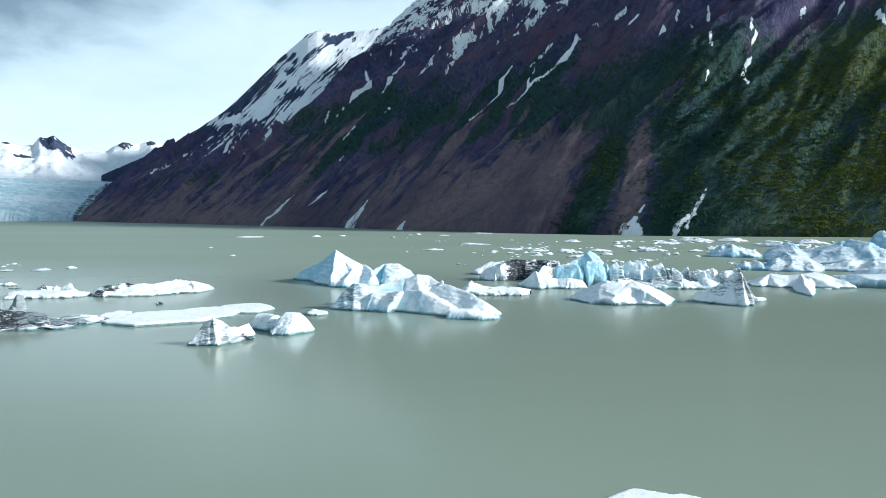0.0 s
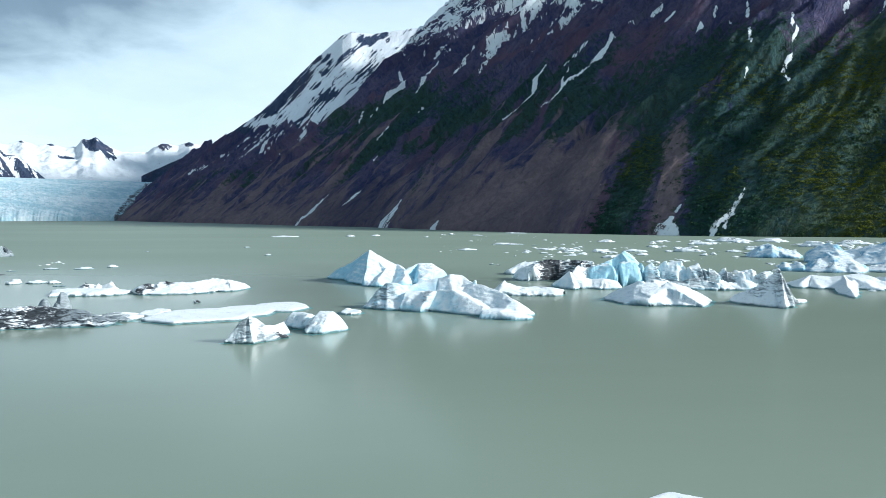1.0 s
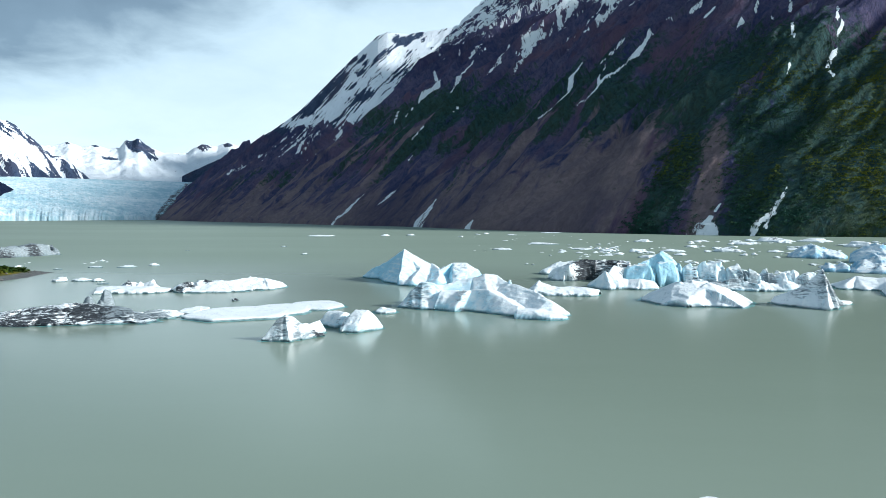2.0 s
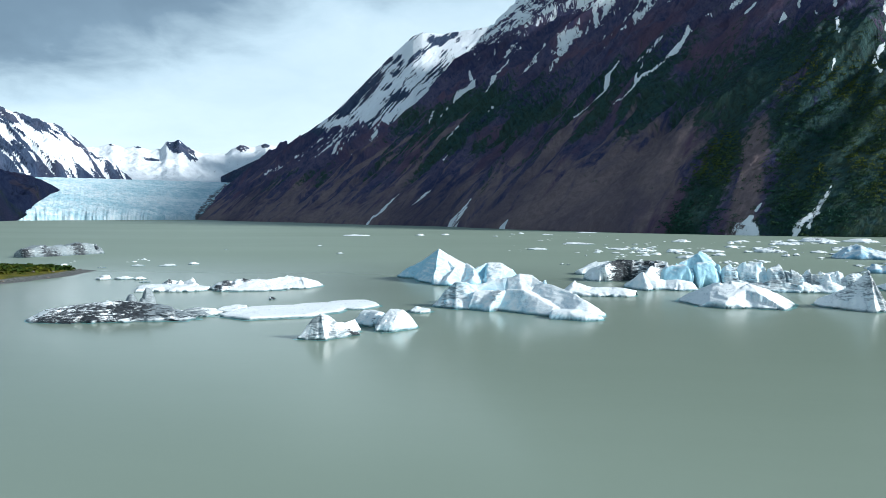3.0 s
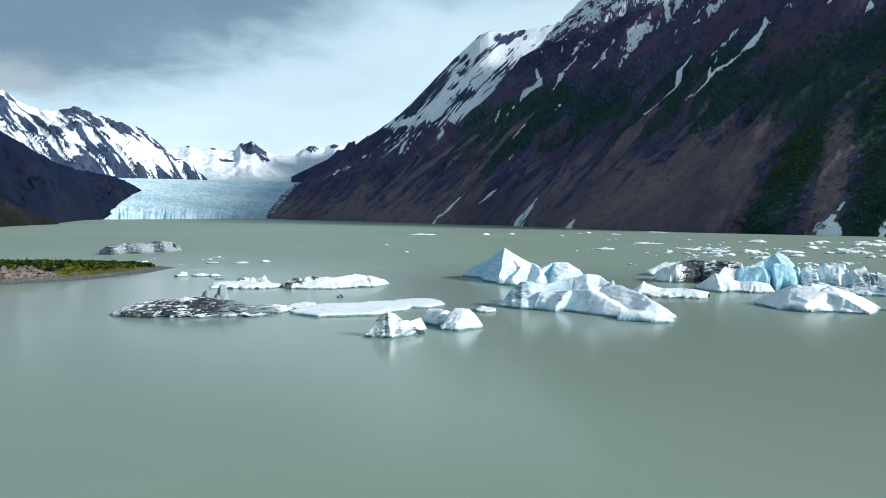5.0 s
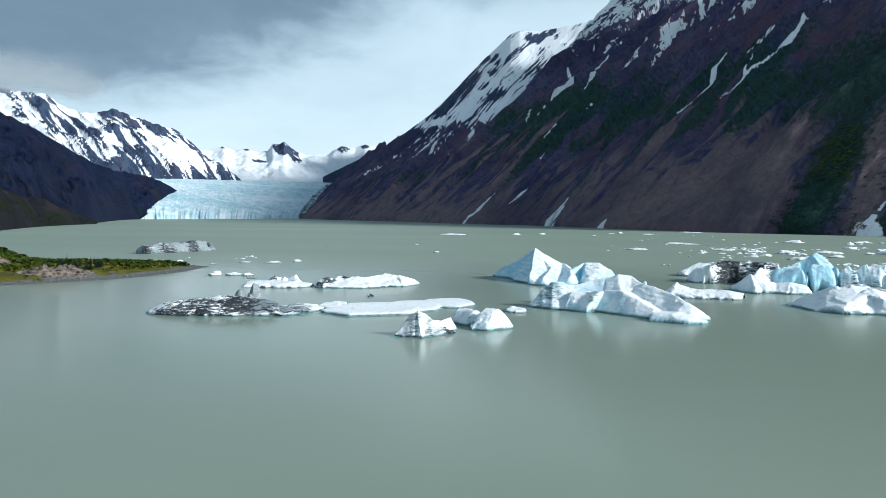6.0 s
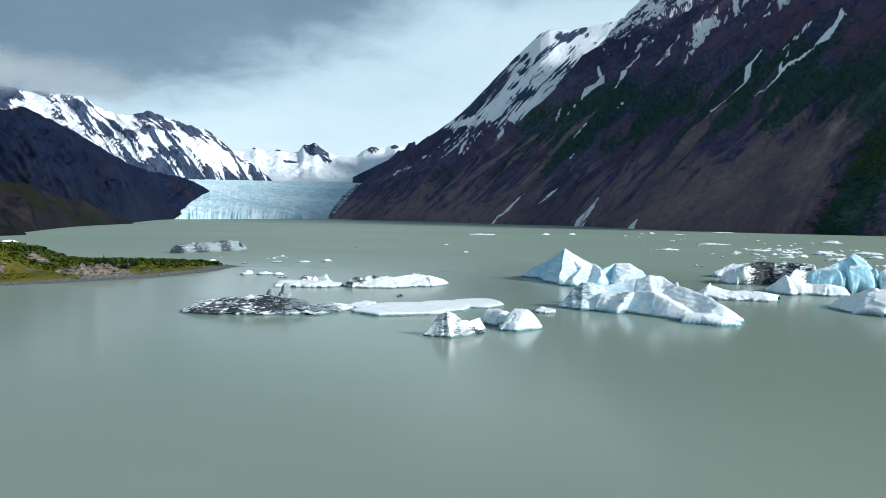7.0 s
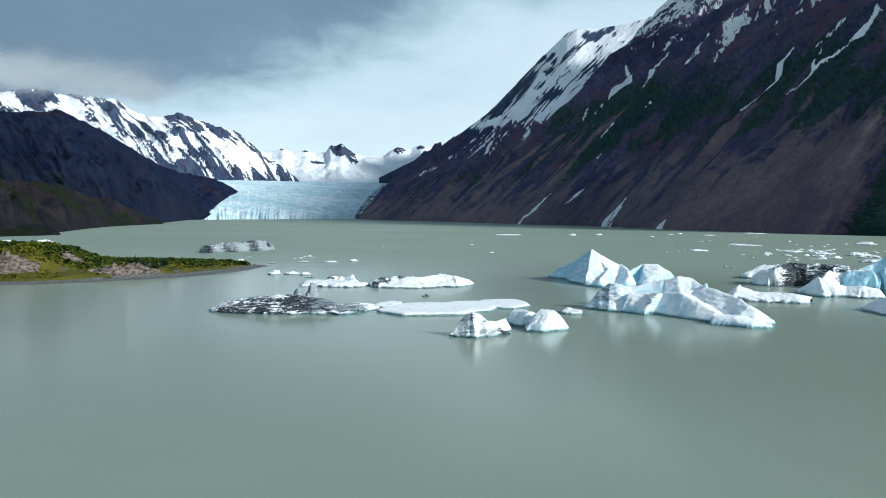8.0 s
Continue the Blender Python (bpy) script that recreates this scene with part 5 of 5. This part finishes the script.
def spit_height(x, y):
    near = np.interp(y, (20, 60, 95, 117, 125, 131, 138, 146, 157, 168, 180, 193, 206, 215), (-330, -262, -203, -177, -168, -159, -154, -148, -142, -138, -138, -140, -142, -160))
    far = np.interp(x, (-420, -330, -260, -200, -170, -155, -147, -135), (170, 192, 200, 206, 209, 210, 210, 207))
    wob = 2.2 * fbm(x / 14, y / 14, 3, 601)
    inside = np.minimum((near - x) * 0.9, far - y) + wob
    z = np.where(inside < 0, inside * 0.12, 0.055 * np.minimum(inside, 16) )
    bank = smooth(2.5, 9, inside)
    # a hill at the landward end; u runs from it towards the tip, v away from the near beach
    u, v = (x + 205) * 0.795 + (y - 150) * 0.606, -(x + 205) * 0.606 + (y - 150) * 0.795
    hill = (1 - smooth(8, 30, u + 3 * fbm(x / 9, y / 9, 3, 607))) * smooth(-27, -2, v) * (1 - smooth(25, 50, v))
    z = z + bank * (0.6 + 6.3 * hill + 1.5 * np.exp(-((x + 166) / 13) ** 2 - ((y - 172) / 11) ** 2) + 0.5 * fbm(x / 12, y / 12, 3, 609))
    crag = 3.0 * np.exp(-((u - 41) / 9) ** 2 - ((v + 27) / 4.5) ** 2) + 4.2 * np.exp(-((x + 184) / 7) ** 2 - ((y - 140) / 6) ** 2) + 2.4 * np.exp(-((x + 188) / 5) ** 2 - ((y - 165) / 4) ** 2)
    lump = scallop(x / 2.6, y / 2.6, 611) + 0.5 * fbm(x / 1.5, y / 1.5, 3, 613)
    z = z + crag * smooth(0.5, 4, inside) * (0.55 + 0.8 * lump) + 0.18 * bank * fbm(x / 3, y / 3, 3, 617)
    return z, inside, crag, bank


def build_spit():
    X, Y = np.meshgrid(np.arange(-330, -132, 0.75), np.arange(40, 216, 0.75))
    Z, inside, crag, bank = spit_height(X, Y)
    rock = smooth(0.5, 1.3, crag)
    grass = bank * (1 - rock) * smooth(-0.5, 0.1, fbm(X / 16, Y / 16, 3, 621) + 0.25)
    me = grid_mesh("gravel_spit", X, Y, Z, keep=inside > -6, floats={"rock": rock, "grass": grass})
    me.materials.append(SPIT_GROUND)
    return tagged(new("gravel_spit", me), "low gravel spit with mossy green bank", "ground", kind="structure")


def thicket(name, at, radius, material, label, seed, leaves=14, squash=0.75, dry=None, fine=1.0):
    """Countless bushes in one mesh: each a loose dome of leaf sprays with gaps."""
    rng = np.random.default_rng(seed)
    count = len(at)
    u = rng.normal(size=(count, leaves, 3))
    u[..., 2] = np.abs(u[..., 2]) * 0.9 + 0.1
    u /= np.linalg.norm(u, axis=-1, keepdims=True)
    reach = radius[:, None, None] * rng.uniform(0.55, 1.08, (count, leaves, 1))
    mid = at[:, None, :] + u * reach * (1, 1, squash)
    face = u * 0.6 + (0, 0, 0.5) + rng.normal(scale=0.4, size=u.shape)
    face /= np.linalg.norm(face, axis=-1, keepdims=True)
    a = np.cross(face, rng.normal(size=u.shape))
    a /= np.linalg.norm(a, axis=-1, keepdims=True)
    b = np.cross(face, a)
    w = radius[:, None, None] * rng.uniform(0.34, 0.6, (count, leaves, 1)) * fine
    corners = np.stack([mid - a * w - b * w * 0.5, mid + a * w * 0.4 - b * w * 0.9, mid + a * w + b * w * 0.4, mid - a * w * 0.3 + b * w], 2).reshape(-1, 3)
    me = bpy.data.meshes.new(name)
    total = count * leaves
    me.vertices.add(total * 4)
    me.vertices.foreach_set("co", corners.astype(np.float32).ravel())
    me.loops.add(total * 4)
    me.loops.foreach_set("vertex_index", np.arange(total * 4, dtype=np.int32))
    me.polygons.add(total)
    me.polygons.foreach_set("loop_start", np.arange(0, total * 4, 4, dtype=np.int32))
    me.update(calc_edges=True)
    tint = np.full(count, 0.5) if dry is None else dry
    me.attributes.new("dry", 'FLOAT', 'POINT').data.foreach_set("value", np.repeat(tint, leaves * 4).astype(np.float32))
    me.materials.append(material)
    return tagged(new(name, me), label, "shrubs", kind="stuff")


def build_alders():
    rng = np.random.default_rng(77)
    n = 56000
    p = rng.uniform(-330, 360, n)
    s = 420 * rng.uniform(0, 1, n) ** 1.2 + 4
    broad = fbm(p / 180, s / 260, 3, 43)
    bend = 40 * fbm(p / 200, s / 300, 3, 9)
    streak = fbm((p + 0.3 * s + bend) / 20, s / 90, 5, 41, 0.68)
    bank = 1 - smooth(200, 300, p + 60 * broad + 26 * streak - 0.15 * s)
    grove = np.exp(-((p - 316 - 0.1 * s + 10 * streak) / 24) ** 4) * (1 - smooth(110, 150, s))
    want = np.maximum(bank * (1 - smooth(170, 360, s + 110 * broad + 80 * streak)), grove)
    want = want * smooth(-0.45, 0.1, fbm(p / 38, s / 55, 4, 47) + 0.3 * streak) * (1 - 0.9 * np.exp(-((p - 260 - 0.3 * s) / 13) ** 2))
    want = want * (1 - smooth(0.1, 0.4, tongue_mask(p, s)))
    ok = rng.uniform(0, 1, n) < want * 0.85
    p, s = p[ok], s[ok]
    q = np.interp(p, SHORE_P, SHORE_Q) + s + 5 * fbm(p / 45, p * 0 + 3, 4, 3)
    at = np.stack([ALONG[0] * p + UPHILL[0] * q, ALONG[1] * p + UPHILL[1] * q, mountain_height(p, s) - 0.4], -1)
    thicket("alder_thicket", at, rng.uniform(1.2, 3.3, len(p)) * (1 - 0.35 * smooth(150, 400, s)), ALDER_LEAF, "dense green alder thicket on the mountainside", 78, leaves=22, fine=0.42, squash=0.7,
            dry=np.clip(1.08 - smooth(20, 260, p + 40 * fbm(p / 50, s / 50, 3, 49)) * 0.75 + 0.8 * fbm(p / 70, s / 80, 4, 48), 0, 1))


def build_willows():
    rng = np.random.default_rng(81)
    x, y = rng.uniform(-260, -148, 8200), rng.uniform(118, 208, 8200)
    z, inside, crag, bank = spit_height(x, y)
    v = -(x + 205) * 0.606 + (y - 150) * 0.795
    back = np.maximum(smooth(4.5, 8, z), smooth(-16, -4, v))
    want = bank * (crag < 0.7) * np.maximum(0.9 * back, 0.5 * smooth(-0.1, 0.3, fbm(x / 13, y / 13, 3, 631)))
    ok = rng.uniform(0, 1, len(x)) < want
    at = np.stack([x, y, z - 0.1], -1)[ok]
    thicket("willow_scrub", at, rng.uniform(0.4, 1.0, len(at)) * (1 + 0.9 * back[ok]), WILLOW_LEAF, "low yellow-green willow scrub on the spit", 82, leaves=16, fine=0.75,
            dry=np.clip(0.95 - 0.65 * back[ok] + 0.7 * fbm(x[ok] / 9, y[ok] / 9, 3, 633), 0, 1))


def spruce():
    """A young spruce: bare foot, tapering trunk and tiers of drooping branches."""
    tree = new("spruce_tree")
    bm = bmesh.new()
    bmesh.ops.create_cone(bm, cap_ends=True, segments=7, radius1=0.07, radius2=0.015, depth=2.5, matrix=Matrix.Translation((0, 0, 1.2)))
    part("trunk", bm, BARK, tree)
    rnd = random.Random(5)
    bm = bmesh.new()
    tiers = 9
    for k in range(tiers):
        h = 0.35 + 2.25 * k / tiers
        reach = 0.72 * (1 - k / tiers) ** 0.85 + 0.08
        for j in range(9):
            a = 2 * math.pi * (j + rnd.random() * 0.7) / 9
            r = reach * rnd.uniform(0.7, 1.12)
            out = Vector((math.cos(a), math.sin(a), 0))
            side = Vector((-out.y, out.x, 0)) * r * 0.33
            top = Vector((0, 0, h + 0.12))
            tip = out * r + Vector((0, 0, h - 0.28 * r))
            mid = out * r * 0.55 + Vector((0, 0, h + 0.02))
            bm.faces.new([bm.verts.new(v) for v in (top, mid + side, tip, mid - side)])
            low = mid - Vector((0, 0, 0.22 * r))
            bm.faces.new([bm.verts.new(v) for v in (out * 0.03 + Vector((0, 0, h)), low + side * 0.5, tip)])
    spike = [bm.verts.new(v) for v in ((0.05, 0, 2.4), (-0.03, 0.05, 2.4), (-0.03, -0.05, 2.4), (0, 0, 2.95))]
    for i, j in ((0, 1), (1, 2), (2, 0)):
        bm.faces.new((spike[i], spike[j], spike[3]))
    part("crown", bm, SPRUCE_NEEDLE, tree)
    return tagged(tree, "small dark green spruce on the mossy spit", "tree", "spruces on the spit")


def build_spruces():
    first = spruce()
    rnd = random.Random(9)
    spots = []
    for i in range(36):
        az, d = (42.3 + 4.0 * rnd.random(), 226 + 12 * rnd.random()) if i < 26 else (47.5 + 6 * rnd.random(), 252 + 14 * rnd.random())
        spots.append(tuple(float(c) for c in bearing(az, d)))
    for i, (x, y) in enumerate(spots):
        z, inside, crag, bank = (float(a[0]) for a in spit_height(np.array([x]), np.array([y])))
        m = pose(x, y, z - 0.05, 0, 0, rnd.uniform(0, 360)) @ Matrix.Scale(rnd.uniform(0.45, 1.1) * (1.0 if i < 26 else 0.7), 4)
        if i:
            copy_thing(first, m)
        else:
            first.matrix_world = m


build_spit()
build_alders()
build_willows()
build_spruces()


def chunks(name, at, radius, material, label, category, seed, squash):
    """Scattered angular pieces, too many to count, in one mesh."""
    rng = np.random.default_rng(seed)
    base = np.array([(1, 0, 0), (-1, 0, 0), (0, 1, 0), (0, -1, 0), (0, 0, 1), (0.6, 0.6, 0.6), (-0.6, 0.6, 0.6), (-0.6, -0.6, 0.6), (0.6, -0.6, 0.6), (0, 0, -0.5)])
    tris = np.array([(0, 2, 5), (2, 1, 6), (1, 3, 7), (3, 0, 8), (0, 5, 8), (2, 6, 5), (1, 7, 6), (3, 8, 7), (5, 6, 4), (6, 7, 4), (7, 8, 4), (8, 5, 4), (2, 0, 9), (1, 2, 9), (3, 1, 9), (0, 3, 9)])
    count = len(at)
    turn = rng.uniform(0, 6.28, count)
    p = base[None] * rng.uniform(0.65, 1.25, (count, 10, 3)) * radius[:, None, None] * np.stack([rng.uniform(0.8, 1.6, count), np.ones(count), np.full(count, squash)], -1)[:, None, :]
    c, sn = np.cos(turn)[:, None], np.sin(turn)[:, None]
    p = np.stack([p[..., 0] * c - p[..., 1] * sn, p[..., 0] * sn + p[..., 1] * c, p[..., 2]], -1) + at[:, None, :]
    me = bpy.data.meshes.new(name)
    me.from_pydata(p.reshape(-1, 3).tolist(), [], (tris[None] + 10 * np.arange(count)[:, None, None]).reshape(-1, 3).tolist())
    for key, v in (("dirt", 0.1), ("blue", 0.3), ("wet_shade", 0.0)):
        me.attributes.new(key, 'FLOAT', 'POINT').data.foreach_set("value", np.full(count * 10, v, np.float32))
    me.materials.append(material)
    return tagged(new(name, me), label, category, kind="stuff")


def build_brash():
    rng = np.random.default_rng(91)
    az = np.concatenate([rng.uniform(-31, -5, 300), rng.uniform(-5, 4, 60), rng.uniform(30, 38, 30)])
    d = np.concatenate([rng.uniform(190, 520, 300), rng.uniform(330, 640, 60), rng.uniform(272, 310, 30)])
    size = rng.uniform(0.25, 1.0, len(az)) ** 2 * 1.3 + 0.2
    # rubble choking the gaps between the big bergs
    az = np.concatenate([az, rng.uniform(-24, -9, 190)])
    d = np.concatenate([d, rng.uniform(232, 292, 190)])
    size = np.concatenate([size, rng.uniform(0.3, 1.0, 190) ** 2 * 1.8 + 0.25])
    # scraps in the open lead, and the loose pack before the far shore
    az = np.concatenate([az, rng.uniform(-11.5, -4, 130), rng.uniform(-33, -14, 260)])
    d = np.concatenate([d, rng.uniform(315, 400, 130), rng.uniform(395, 540, 260)])
    size = np.concatenate([size, rng.uniform(0.3, 1.0, 130) ** 2 * 2.0 + 0.3, rng.uniform(0.3, 1.0, 260) ** 2 * 3.0 + 0.5])
    keep = fbm(az / 3.0, d / 60, 3, 641) > 0.05
    az, d, size = az[keep], d[keep], size[keep]
    x, y = bearing(az, d)
    chunks("brash_ice", np.stack([x, y, np.full(len(x), 0.02)], -1), size, ICE, "small white bits of brash ice drifting between floes", "brash ice", 92, 0.45)


def build_stones():
    rng = np.random.default_rng(95)
    x, y = rng.uniform(-260, -138, 5000), rng.uniform(85, 208, 5000)
    z, inside, crag, bank = spit_height(x, y)
    want = (inside > 0.5) * (0.10 + 0.5 * smooth(0.3, 1.2, crag)) * (1 - 0.7 * bank * (crag < 0.5))
    ok = rng.uniform(0, 1, len(x)) < want
    at = np.stack([x, y, z], -1)[ok]
    chunks("beach_stones", at, rng.uniform(0.15, 0.75, len(at)) ** 1.5 + 0.1, STONE, "grey-brown stones on the gravel beach", "stones", 96, 0.65)


def stone_material():
    n = Nodes("beach_stone")
    v = n.coord("Object")
    return n.done(n.mix(n.step(n.noise(v, 0.9, 5, 0.65), 0.35, 0.65), (0.085, 0.075, 0.068), (0.24, 0.21, 0.18)), 0.9, n.bump(n.noise(v, 4.0, 4), 0.4, 0.1), Specular_IOR_Level=0.2)


STONE = stone_material()
build_brash()
build_stones()
